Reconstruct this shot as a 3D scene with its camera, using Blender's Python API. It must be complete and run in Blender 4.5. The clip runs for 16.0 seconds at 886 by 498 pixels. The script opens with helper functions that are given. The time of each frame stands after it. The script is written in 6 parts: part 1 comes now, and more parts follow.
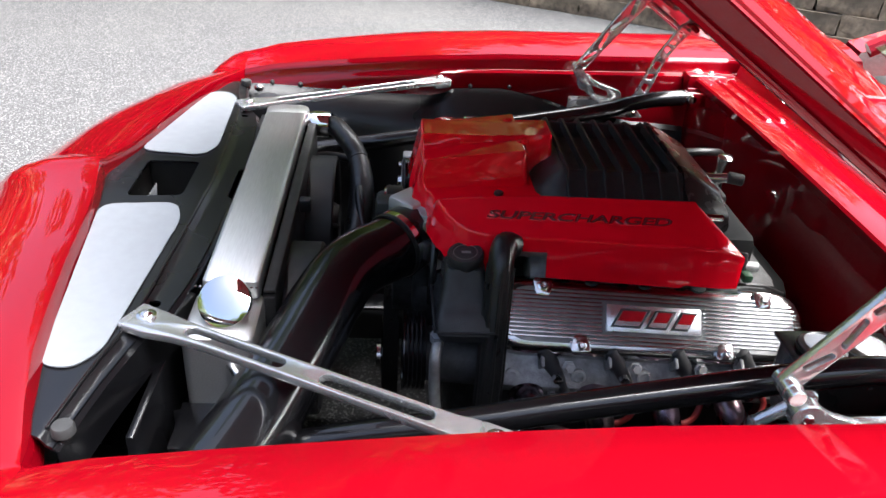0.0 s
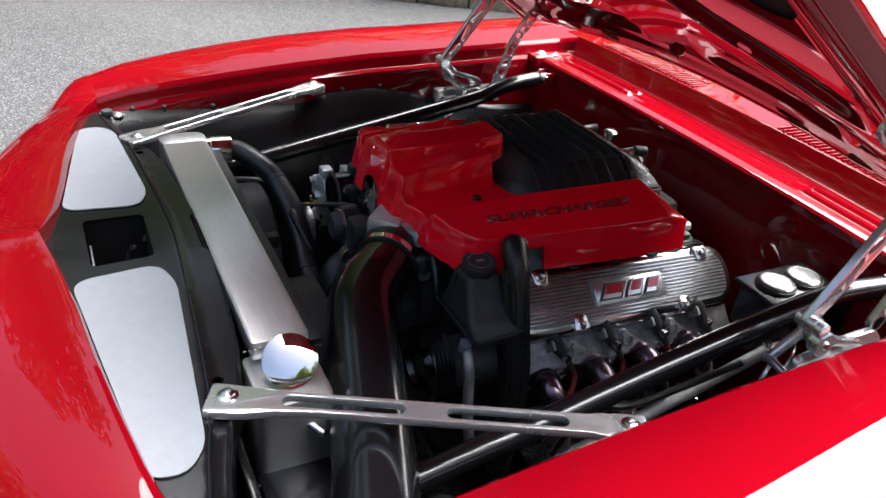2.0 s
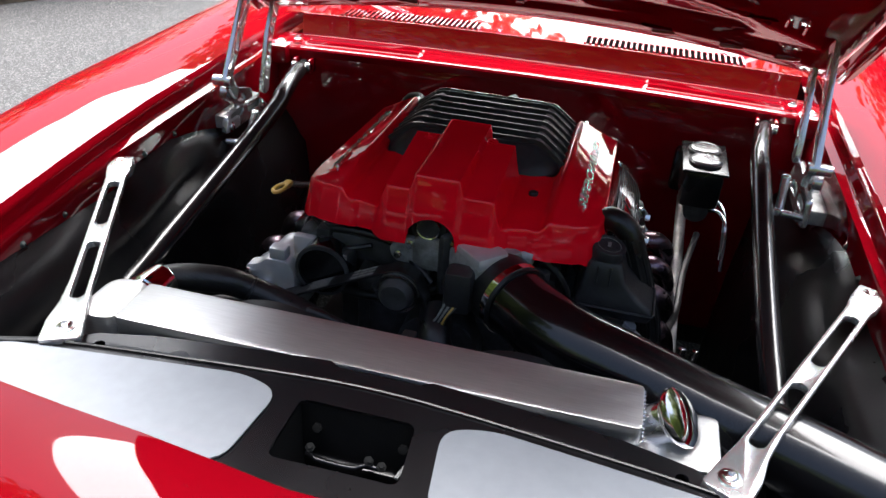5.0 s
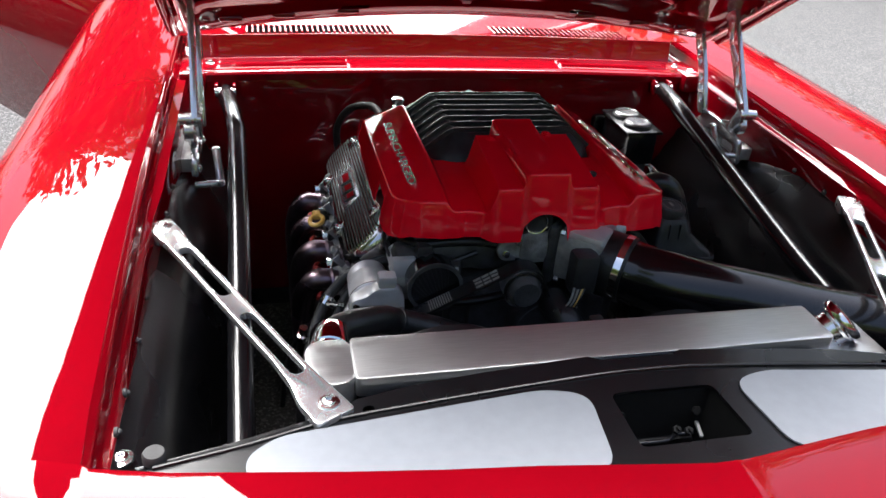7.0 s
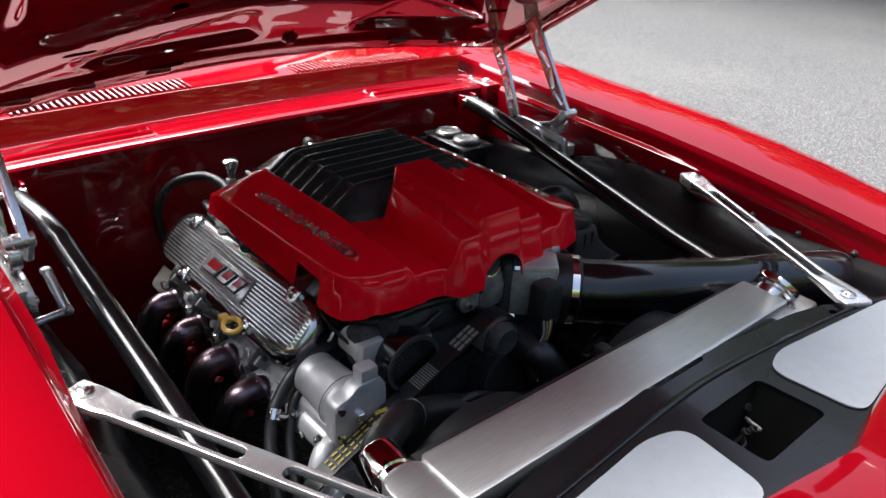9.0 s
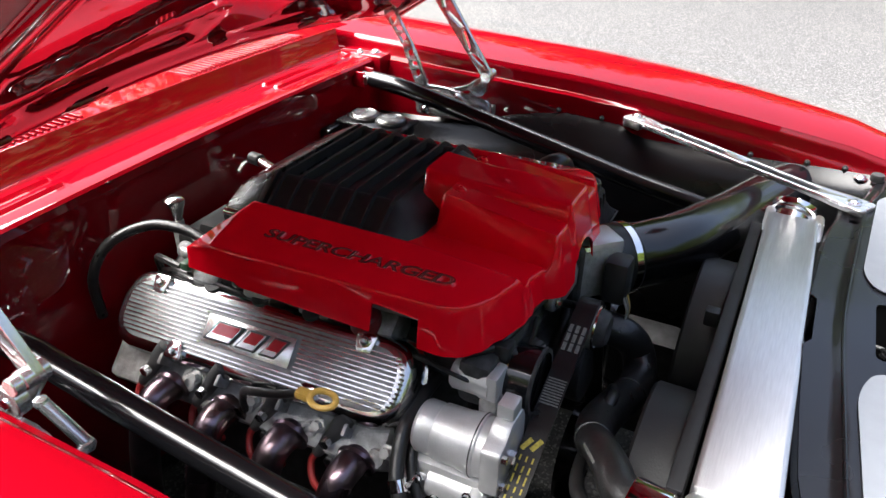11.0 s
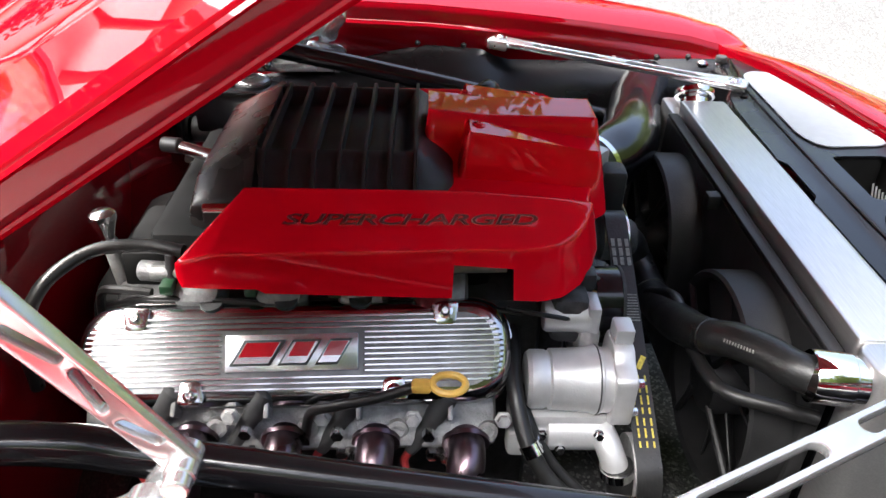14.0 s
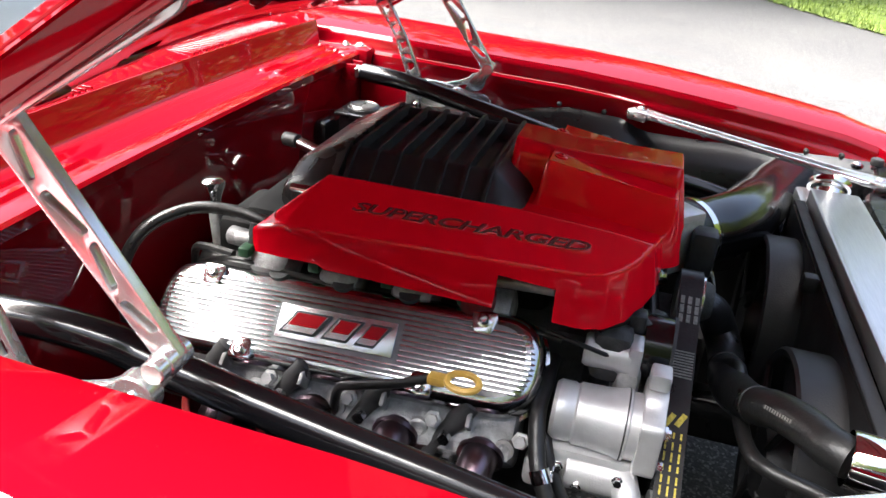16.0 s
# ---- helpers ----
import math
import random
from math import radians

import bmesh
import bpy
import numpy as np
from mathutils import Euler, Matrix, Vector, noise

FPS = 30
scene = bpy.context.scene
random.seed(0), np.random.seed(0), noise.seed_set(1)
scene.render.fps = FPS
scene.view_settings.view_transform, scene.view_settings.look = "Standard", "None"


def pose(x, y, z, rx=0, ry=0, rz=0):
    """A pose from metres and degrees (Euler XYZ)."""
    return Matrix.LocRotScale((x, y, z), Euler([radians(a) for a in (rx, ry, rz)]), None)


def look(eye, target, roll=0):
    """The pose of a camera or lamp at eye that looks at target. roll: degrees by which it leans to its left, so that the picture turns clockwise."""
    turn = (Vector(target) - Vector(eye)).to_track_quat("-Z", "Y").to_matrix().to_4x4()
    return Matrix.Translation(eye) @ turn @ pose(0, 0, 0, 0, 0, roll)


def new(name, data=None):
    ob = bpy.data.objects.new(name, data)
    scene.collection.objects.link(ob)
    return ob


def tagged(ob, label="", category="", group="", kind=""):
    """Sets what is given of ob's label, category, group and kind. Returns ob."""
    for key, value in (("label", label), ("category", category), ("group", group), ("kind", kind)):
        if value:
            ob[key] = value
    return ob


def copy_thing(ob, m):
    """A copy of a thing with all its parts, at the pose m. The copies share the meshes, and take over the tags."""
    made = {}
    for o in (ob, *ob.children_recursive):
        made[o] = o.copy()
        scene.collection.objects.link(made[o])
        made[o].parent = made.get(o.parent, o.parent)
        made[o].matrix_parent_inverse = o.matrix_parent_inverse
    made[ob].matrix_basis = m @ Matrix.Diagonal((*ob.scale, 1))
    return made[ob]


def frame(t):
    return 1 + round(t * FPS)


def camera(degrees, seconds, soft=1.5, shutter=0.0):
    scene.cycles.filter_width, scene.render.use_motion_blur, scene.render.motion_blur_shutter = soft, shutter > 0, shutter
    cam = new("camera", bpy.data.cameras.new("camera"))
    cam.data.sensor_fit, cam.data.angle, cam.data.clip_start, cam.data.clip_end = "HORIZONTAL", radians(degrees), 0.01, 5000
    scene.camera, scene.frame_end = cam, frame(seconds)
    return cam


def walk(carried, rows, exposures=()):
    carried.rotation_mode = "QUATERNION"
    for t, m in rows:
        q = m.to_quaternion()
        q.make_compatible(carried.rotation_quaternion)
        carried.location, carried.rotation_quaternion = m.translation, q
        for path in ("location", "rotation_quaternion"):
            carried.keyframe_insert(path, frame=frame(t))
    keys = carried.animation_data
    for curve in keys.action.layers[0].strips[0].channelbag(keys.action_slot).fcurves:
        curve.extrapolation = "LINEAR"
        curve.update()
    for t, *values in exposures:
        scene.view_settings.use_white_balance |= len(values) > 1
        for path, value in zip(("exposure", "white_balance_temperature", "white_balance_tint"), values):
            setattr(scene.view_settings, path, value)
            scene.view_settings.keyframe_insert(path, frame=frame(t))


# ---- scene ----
cam = camera(60.1, 16.0)
METRES, EYE, TILT, LEAN, TURN = 4.5, 1.5, -28.0, 0.0, 90.0
PATH = [
    (0, (1.25, 0.312, 1.446), (-0.471, 0.466, 0.439), 4.2),
    (0.5, (1.318, 0.187, 1.465), (-0.393, 0.475, 0.472), 4.7),
    (1, (1.296, 0.118, 1.471), (-0.404, 0.533, 0.502), 4.4),
    (1.5, (1.205, 0.002, 1.483), (-0.417, 0.657, 0.514), 4.4),
    (2, (1.132, -0.122, 1.485), (-0.375, 0.712, 0.469), 6.0),
    (2.5, (1.047, -0.337, 1.495), (-0.273, 0.777, 0.486), 7.1),
    (3, (0.929, -0.498, 1.486), (-0.251, 0.771, 0.487), 7.0),
    (3.5, (0.751, -0.551, 1.467), (-0.254, 0.858, 0.465), 4.9),
    (4, (0.593, -0.592, 1.471), (-0.241, 0.915, 0.456), 4.9),
    (4.2, (0.515, -0.625, 1.465), (-0.22, 0.937, 0.455), 4.9),
    (6.3, (-0.212, -0.654, 1.454), (-0.081, 1.048, 0.412), 3.9),
    (6.5, (-0.288, -0.663, 1.455), (-0.055, 1.035, 0.424), 4.5),
    (7, (-0.465, -0.682, 1.454), (-0.031, 0.992, 0.449), 4.8),
    (7.5, (-0.558, -0.643, 1.441), (0.038, 0.996, 0.461), 5.5),
    (8, (-0.642, -0.534, 1.445), (0.183, 1.014, 0.485), 5.2),
    (8.2, (-0.665, -0.502, 1.444), (0.221, 1.018, 0.493), 4.9),
    (10.3, (-0.968, -0.046, 1.431), (0.552, 0.815, 0.458), 3.0),
    (10.5, (-0.96, 0.01, 1.433), (0.57, 0.833, 0.442), 3.0),
    (11, (-0.978, 0.122, 1.42), (0.58, 0.877, 0.418), 1.5),
    (11.5, (-1.028, 0.26, 1.423), (0.607, 0.809, 0.41), 0.7),
    (12, (-1.029, 0.352, 1.412), (0.654, 0.713, 0.394), 0.3),
    (12.5, (-0.986, 0.404, 1.397), (0.714, 0.655, 0.373), -0.3),
    (13, (-0.998, 0.517, 1.382), (0.702, 0.653, 0.337), -1.0),
    (13.5, (-1.009, 0.586, 1.367), (0.685, 0.572, 0.304), 0.4),
    (14, (-1.005, 0.604, 1.346), (0.68, 0.547, 0.271), 2.1),
    (14.5, (-0.998, 0.6, 1.322), (0.729, 0.643, 0.314), 1.6),
    (15, (-1.001, 0.576, 1.293), (0.76, 0.672, 0.349), 3.7),
    (15.5, (-1.019, 0.523, 1.283), (0.742, 0.796, 0.377), 5.0),
    (16, (-1.062, 0.443, 1.279), (0.678, 0.866, 0.39), 5.4),
]
walk(cam, [(t, look(eye, target, roll)) for t, eye, target, roll in PATH], exposures=[(0.0, 2.45, 6350, 10), (0.6, 2.10, 6350, 10), (1.5, 1.92, 6350, 10), (3.5, 1.90, 6350, 10), (6.5, 1.98, 6350, 10), (8.2, 1.90, 6350, 10), (10.5, 2.25, 6500, 10), (12.0, 2.78, 6600, 10), (14.0, 2.86, 6600, 10), (16.0, 2.80, 6600, 10)])

# ---------------------------------------------------------------- light
SUN_EL, SUN_AZ = radians(66), radians(352)      # hazy sun behind the raised hood
world = bpy.data.worlds.new("world")
scene.world = world
world.use_nodes = True
wn, wl = world.node_tree.nodes, world.node_tree.links
sky = wn.new("ShaderNodeTexSky")
sky.sky_type, sky.sun_disc, sky.sun_elevation, sky.sun_rotation = "NISHITA", False, SUN_EL, SUN_AZ
sky.air_density, sky.dust_density, sky.ozone_density = 1.0, 6.0, 0.6
wl.new(sky.outputs[0], wn["Background"].inputs[0])
wn["Background"].inputs[1].default_value = 0.08
sun = new("sun", bpy.data.lights.new("sun", "SUN"))
sun.data.energy, sun.data.angle, sun.data.color = 4.8, radians(70), (1.0, 0.985, 0.965)
sun_dir = Vector((math.sin(SUN_AZ) * math.cos(SUN_EL), math.cos(SUN_AZ) * math.cos(SUN_EL), math.sin(SUN_EL)))
sun.matrix_world = look(sun_dir * 30, (0, 0, 0))


# ---------------------------------------------------------------- materials
def material(name, color, rough=0.5, metal=0.0, coat=0.0, grain=0.0, scale=40.0, bump=0.0, bump_scale=200.0, rough_var=0.0, spec=0.5, stretch=(1, 1, 1), dirt=None, dirt_scale=3.0, coat_rough=0.03, tint=None, speckle=None):
    m = bpy.data.materials.new(name)
    m.use_nodes = True
    n, l = m.node_tree.nodes, m.node_tree.links
    b = n["Principled BSDF"]
    b.inputs["Base Color"].default_value = (*color, 1)
    b.inputs["Roughness"].default_value, b.inputs["Metallic"].default_value = rough, metal
    b.inputs["Coat Weight"].default_value, b.inputs["Coat Roughness"].default_value = coat, coat_rough
    b.inputs["Specular IOR Level"].default_value = spec
    co = n.new("ShaderNodeTexCoord")
    mp = n.new("ShaderNodeMapping")
    mp.inputs["Scale"].default_value = stretch
    l.new(co.outputs["Object"], mp.inputs["Vector"])

    def noise_tex(s, detail=4.0):
        t = n.new("ShaderNodeTexNoise")
        t.inputs["Scale"].default_value, t.inputs["Detail"].default_value = s, detail
        l.new(mp.outputs[0], t.inputs["Vector"])
        return t

    col = None
    if grain > 0:
        t = noise_tex(scale)
        r = n.new("ShaderNodeValToRGB")
        r.color_ramp.elements[0].position, r.color_ramp.elements[1].position = 0.3, 0.7
        r.color_ramp.elements[0].color = (*[c * (1 - grain) for c in color], 1)
        r.color_ramp.elements[1].color = (*[min(1, c * (1 + grain)) for c in (tint or color)], 1)
        l.new(t.outputs["Fac"], r.inputs[0])
        col = r.outputs[0]
    if dirt:
        t = noise_tex(dirt_scale, 6.0)
        r = n.new("ShaderNodeValToRGB")
        r.color_ramp.elements[0].position, r.color_ramp.elements[1].position = 0.48, 0.72
        mx = n.new("ShaderNodeMixRGB")
        l.new(t.outputs["Fac"], r.inputs[0])
        l.new(r.outputs[0], mx.inputs[0])
        if col:
            l.new(col, mx.inputs[1])
        else:
            mx.inputs[1].default_value = (*color, 1)
        mx.inputs[2].default_value = (*dirt, 1)
        col = mx.outputs[0]
    if speckle:
        v = n.new("ShaderNodeTexVoronoi")
        v.inputs["Scale"].default_value = 170
        l.new(mp.outputs[0], v.inputs["Vector"])
        sep = n.new("ShaderNodeSeparateColor")
        l.new(v.outputs["Color"], sep.inputs[0])
        r = n.new("ShaderNodeValToRGB")
        r.color_ramp.elements[0].position, r.color_ramp.elements[1].position = 0.68, 0.95
        l.new(sep.outputs[0], r.inputs[0])
        mx = n.new("ShaderNodeMixRGB")
        l.new(r.outputs[0], mx.inputs[0])
        l.new(col, mx.inputs[1])
        mx.inputs[2].default_value = (*speckle, 1)
        col = mx.outputs[0]
    if col:
        l.new(col, b.inputs["Base Color"])
    if rough_var > 0:
        t = noise_tex(scale * 0.35)
        mr = n.new("ShaderNodeMapRange")
        mr.inputs["To Min"].default_value, mr.inputs["To Max"].default_value = max(0.02, rough - rough_var), min(1, rough + rough_var)
        mr.inputs["From Min"].default_value, mr.inputs["From Max"].default_value = 0.3, 0.7
        l.new(t.outputs["Fac"], mr.inputs["Value"])
        l.new(mr.outputs[0], b.inputs["Roughness"])
    if bump > 0:
        t = noise_tex(bump_scale, 2.0)
        bp = n.new("ShaderNodeBump")
        bp.inputs["Strength"].default_value, bp.inputs["Distance"].default_value = bump, 0.002
        l.new(t.outputs["Fac"], bp.inputs["Height"])
        l.new(bp.outputs[0], b.inputs["Normal"])
    return m


RED = material("red_paint", (0.185, 0.0008, 0.005), 0.5, coat=1.0, spec=0.0, grain=0.05, scale=5, bump=0.03, bump_scale=25, coat_rough=0.02)
REDCOVER = material("red_cover_paint", (0.92, 0.003, 0.017), 0.5, coat=1.0, spec=0.0, grain=0.06, scale=8, bump=0.07, bump_scale=60, coat_rough=0.02)
BLACK = material("black_gloss_paint", (0.005, 0.005, 0.006), 0.22, coat=0.5, coat_rough=0.05, spec=0.4, grain=0.2, scale=12, rough_var=0.04, bump=0.05, bump_scale=60)
SATIN = material("black_satin_paint", (0.005, 0.005, 0.006), 0.27, spec=0.5, grain=0.25, scale=10, rough_var=0.08, bump=0.06, bump_scale=150)
PLASTIC = material("black_moulded_plastic", (0.024, 0.024, 0.025), 0.42, spec=0.45, grain=0.25, scale=60, bump=0.35, bump_scale=700, rough_var=0.08)
RUBBER = material("black_rubber", (0.012, 0.012, 0.012), 0.36, spec=0.45, grain=0.3, scale=80, bump=0.2, bump_scale=300, rough_var=0.1)
ALU = material("brushed_aluminium", (0.60, 0.60, 0.595), 0.34, 0.9, grain=0.07, scale=30, stretch=(1, 14, 14), bump=0.10, bump_scale=120, rough_var=0.05)
PLATE = material("silver_satin_plate", (0.25, 0.265, 0.29), 0.5, 0.25, grain=0.04, scale=60, bump=0.08, bump_scale=900, rough_var=0.04)
CHROME = material("polished_aluminium", (0.78, 0.77, 0.77), 0.19, 1.0, grain=0.05, scale=20, rough_var=0.06, bump=0.06, bump_scale=45)
COVERMETAL = material("polished_cover_metal", (0.53, 0.53, 0.535), 0.15, 1.0, grain=0.06, scale=20, rough_var=0.06, bump=0.05, bump_scale=60)
BILLET = material("machined_billet", (0.68, 0.68, 0.69), 0.24, 0.82, grain=0.05, scale=20, rough_var=0.06, bump=0.05, bump_scale=60)
MIRROR = material("chrome", (0.88, 0.87, 0.86), 0.03, 1.0, bump=0.02, bump_scale=30)
CAST = material("cast_aluminium", (0.46, 0.46, 0.455), 0.48, 0.6, grain=0.2, scale=90, bump=0.5, bump_scale=500, dirt=(0.22, 0.21, 0.20), dirt_scale=14, rough_var=0.1)
SILVER = material("clean_cast_aluminium", (0.62, 0.62, 0.62), 0.42, 0.55, grain=0.08, scale=40, bump=0.15, bump_scale=350, rough_var=0.06)
CASTMID = material("dull_cast_iron", (0.34, 0.34, 0.338), 0.55, 0.5, grain=0.3, scale=70, bump=0.6, bump_scale=350, dirt=(0.12, 0.113, 0.107), dirt_scale=16, rough_var=0.1)
CASTDARK = material("grimy_cast_metal", (0.06, 0.06, 0.061), 0.6, 0.4, grain=0.35, scale=60, bump=0.5, bump_scale=400, dirt=(0.035, 0.035, 0.034), dirt_scale=18)
# darker than the cover metal, to colour in the shade between its fins
FINBED = material("fin_shade_metal", (0.17, 0.17, 0.17), 0.38, 1.0, grain=0.2, scale=60, rough_var=0.08)
BOOT = material("grey_boot_rubber", (0.030, 0.030, 0.031), 0.6, grain=0.3, scale=60, bump=0.2, bump_scale=300)
STEEL = material("heat_tinted_steel", (0.13, 0.10, 0.088), 0.30, 1.0, grain=0.25, scale=18, tint=(0.22, 0.16, 0.21), rough_var=0.08, bump=0.1, bump_scale=90)
# grey metal, its colour lowered to include the raised hood's shade
REARPLATE = material("shaded_plate_metal", (0.05, 0.049, 0.048), 0.28, 0.5, grain=0.12, scale=40, bump=0.1, bump_scale=300, rough_var=0.06)
FILTERRED = material("dark_red_gauze", (0.16, 0.008, 0.012), 0.5, grain=0.3, scale=200, bump=0.3, bump_scale=500)
CAPMETAL = material("dull_lid_metal", (0.30, 0.30, 0.30), 0.28, 1.0, grain=0.1, scale=40, rough_var=0.08)
WIRERED = material("red_wire_silicone", (0.30, 0.02, 0.02), 0.5, grain=0.2, scale=60)
YELLOW = material("amber_plastic", (0.62, 0.38, 0.08), 0.4, grain=0.15, scale=60, bump=0.1)
PRINT = material("yellow_print", (0.50, 0.40, 0.06), 0.6, grain=0.3, scale=300)
GREYPRINT = material("grey_print", (0.22, 0.22, 0.20), 0.6, grain=0.3, scale=300)
BADGERED = material("red_enamel", (0.45, 0.005, 0.012), 0.2, coat=0.6, grain=0.1, scale=60)
GREEN = material("green_connector", (0.018, 0.07, 0.03), 0.45, grain=0.2, scale=80)
GLASS = bpy.data.materials.new("window_glass")
GLASS.use_nodes = True
gb = GLASS.node_tree.nodes["Principled BSDF"]
gb.inputs["Base Color"].default_value = (0.75, 0.85, 0.82, 1)
gb.inputs["Roughness"].default_value, gb.inputs["Transmission Weight"].default_value = 0.02, 1.0
SHROUD = material("grey_black_shroud", (0.014, 0.014, 0.0145), 0.5, spec=0.4, grain=0.25, scale=50, bump=0.15, bump_scale=400, rough_var=0.08)
# near-black trim; on deep engine castings it stands in for the hood's shade
TRIMSHADE = material("dark_trim_and_shade", (0.008, 0.008, 0.008), 0.7, spec=0.2, grain=0.3, scale=30)
ASPHALT = material("asphalt", (0.033, 0.033, 0.0355), 0.85, grain=0.5, scale=110, bump=0.8, bump_scale=170, dirt=(0.051, 0.051, 0.051), dirt_scale=0.5, speckle=(0.15, 0.15, 0.148))
BLOCKMAT = material("split_concrete_block", (0.19, 0.15, 0.11), 0.9, grain=0.4, scale=25, bump=1.0, bump_scale=70, dirt=(0.10, 0.085, 0.065), dirt_scale=5)
SOIL = material("soil", (0.09, 0.07, 0.045), 0.95, grain=0.4, scale=30, bump=0.8, bump_scale=60)
GRASS = material("grass", (0.085, 0.15, 0.022), 0.7, grain=0.5, scale=4, tint=(0.14, 0.19, 0.035))
BARK = material("bark", (0.10, 0.075, 0.055), 0.9, grain=0.4, scale=12, stretch=(1, 1, 0.2), bump=0.9, bump_scale=30)
LEAF = material("leaf", (0.065, 0.10, 0.021), 0.5, grain=0.45, scale=3, tint=(0.08, 0.11, 0.025))
ln, ll = LEAF.node_tree.nodes, LEAF.node_tree.links
glow = ln.new("ShaderNodeBsdfTranslucent")      # sunlight shining through thin leaves
glow.inputs["Color"].default_value = (0.03, 0.04, 0.008, 1)
blend = ln.new("ShaderNodeAddShader")
ll.new(ln["Principled BSDF"].outputs[0], blend.inputs[0])
ll.new(glow.outputs[0], blend.inputs[1])
ll.new(blend.outputs[0], ln["Material Output"].inputs["Surface"])


# ---------------------------------------------------------------- building helpers
from mathutils.geometry import delaunay_2d_cdt

BASE = {}


def thing(name, base, label, category, group="", kind=""):
    """A top-level Empty at its base; its parts are meshes under it."""
    ob = new(name)
    ob.empty_display_size = 0.05
    ob.location = base
    BASE[ob.name] = Vector(base)
    return tagged(ob, label, category, group, kind)


def dress(bm, sharp=38):
    for f in bm.faces:
        f.smooth = True
    lim = radians(sharp)
    for e in bm.edges:
        if len(e.link_faces) == 2 and e.calc_face_angle(0) > lim:
            e.smooth = False


def part(name, bm, mat, parent, label="", sharp=38):
    """One mesh object under a thing or under a part; bm is in world metres."""
    base = BASE[parent.name]
    me = bpy.data.meshes.new(name)
    dress(bm, sharp)
    bm.to_mesh(me)
    bm.free()
    me.transform(Matrix.Translation(-base))
    me.materials.append(mat)
    ob = new(name, me)
    ob.parent = parent
    BASE[ob.name] = base
    return tagged(ob, label)


def solid(name, bm, mat, label, category, group="", kind="", sharp=38):
    """A thing that is one mesh, in world metres, with its origin at its base."""
    zs = [v.co for v in bm.verts]
    base = Vector((sum(v.x for v in zs) / len(zs), sum(v.y for v in zs) / len(zs), min(v.z for v in zs)))
    me = bpy.data.meshes.new(name)
    dress(bm, sharp)
    bm.to_mesh(me)
    bm.free()
    me.transform(Matrix.Translation(-base))
    me.materials.append(mat)
    ob = new(name, me)
    ob.location = base
    BASE[ob.name] = base
    return tagged(ob, label, category, group, kind)


def rbox(center, size, bevel=0.004, rot=None, seg=2):
    bm = bmesh.new()
    bmesh.ops.create_cube(bm, size=1)
    bmesh.ops.scale(bm, vec=size, verts=bm.verts)
    if bevel > 0:
        bmesh.ops.bevel(bm, geom=bm.edges[:], offset=bevel, segments=seg, profile=0.5, affect="EDGES")
    m = Matrix.Translation(center)
    if rot is not None:
        m = m @ rot
    bm.transform(m)
    return bm


def join(*bms):
    out = bms[0]
    for b in bms[1:]:
        me = bpy.data.meshes.new("tmp")
        b.to_mesh(me)
        b.free()
        out.from_mesh(me)
        bpy.data.meshes.remove(me)
    return out


def lathe(profile, center, axis, n=32):
    """profile: (radius, height) pairs along axis from center."""
    bm = bmesh.new()
    rot = Vector(axis).to_track_quat("Z", "Y").to_matrix()
    rings = []
    for r, h in profile:
        if r < 1e-6:
            rings.append([bm.verts.new(Vector(center) + rot @ Vector((0, 0, h)))])
        else:
            rings.append([bm.verts.new(Vector(center) + rot @ Vector((r * math.cos(2 * math.pi * i / n), r * math.sin(2 * math.pi * i / n), h))) for i in range(n)])
    for a, b in zip(rings, rings[1:]):
        for i in range(n):
            j = (i + 1) % n
            if len(a) == 1 and len(b) == 1:
                continue
            if len(a) == 1:
                bm.faces.new((a[0], b[j], b[i]))
            elif len(b) == 1:
                bm.faces.new((a[i], a[j], b[0]))
            else:
                bm.faces.new((a[i], a[j], b[j], b[i]))
    bmesh.ops.recalc_face_normals(bm, faces=bm.faces)
    return bm


def cyl(a, b, r, n=24, bevel=0.0015):
    a, b = Vector(a), Vector(b)
    h = (b - a).length
    bv = min(bevel, r * 0.4, h * 0.4)
    return lathe([(0, 0), (r - bv, 0), (r, bv), (r, h - bv), (r - bv, h), (0, h)], a, b - a, n)


def spline(pts, per=8):
    pts = [Vector(p) for p in pts]
    if len(pts) < 3:
        return pts
    q = [2 * pts[0] - pts[1]] + pts + [2 * pts[-1] - pts[-2]]
    out = []
    for i in range(1, len(q) - 2):
        p0, p1, p2, p3 = q[i - 1], q[i], q[i + 1], q[i + 2]
        for k in range(per):
            t = k / per
            out.append(0.5 * ((2 * p1) + (p2 - p0) * t + (2 * p0 - 5 * p1 + 4 * p2 - p3) * t * t + (3 * p1 - p0 - 3 * p2 + p3) * t * t * t))
    out.append(pts[-1])
    return out


def tube(pts, r, n=14, per=8, caps=True, wave=None):
    """A round tube along a smooth line; r is a number or a function of 0..1."""
    path = spline(pts, per)
    bm = bmesh.new()
    rings = []
    up = None
    for i, p in enumerate(path):
        d = (path[min(i + 1, len(path) - 1)] - path[max(i - 1, 0)]).normalized()
        if up is None:
            up = d.orthogonal().normalized()
        up = (up - d * up.dot(d)).normalized()
        side = d.cross(up)
        rr = r(i / (len(path) - 1)) if callable(r) else r
        rings.append([bm.verts.new(p + (up * math.cos(2 * math.pi * k / n) + side * math.sin(2 * math.pi * k / n)) * rr) for k in range(n)])
    for a, b in zip(rings, rings[1:]):
        for k in range(n):
            bm.faces.new((a[k], a[(k + 1) % n], b[(k + 1) % n], b[k]))
    if caps:
        bm.faces.new(rings[0][::-1])
        bm.faces.new(rings[-1])
    bmesh.ops.recalc_face_normals(bm, faces=bm.faces)
    return bm


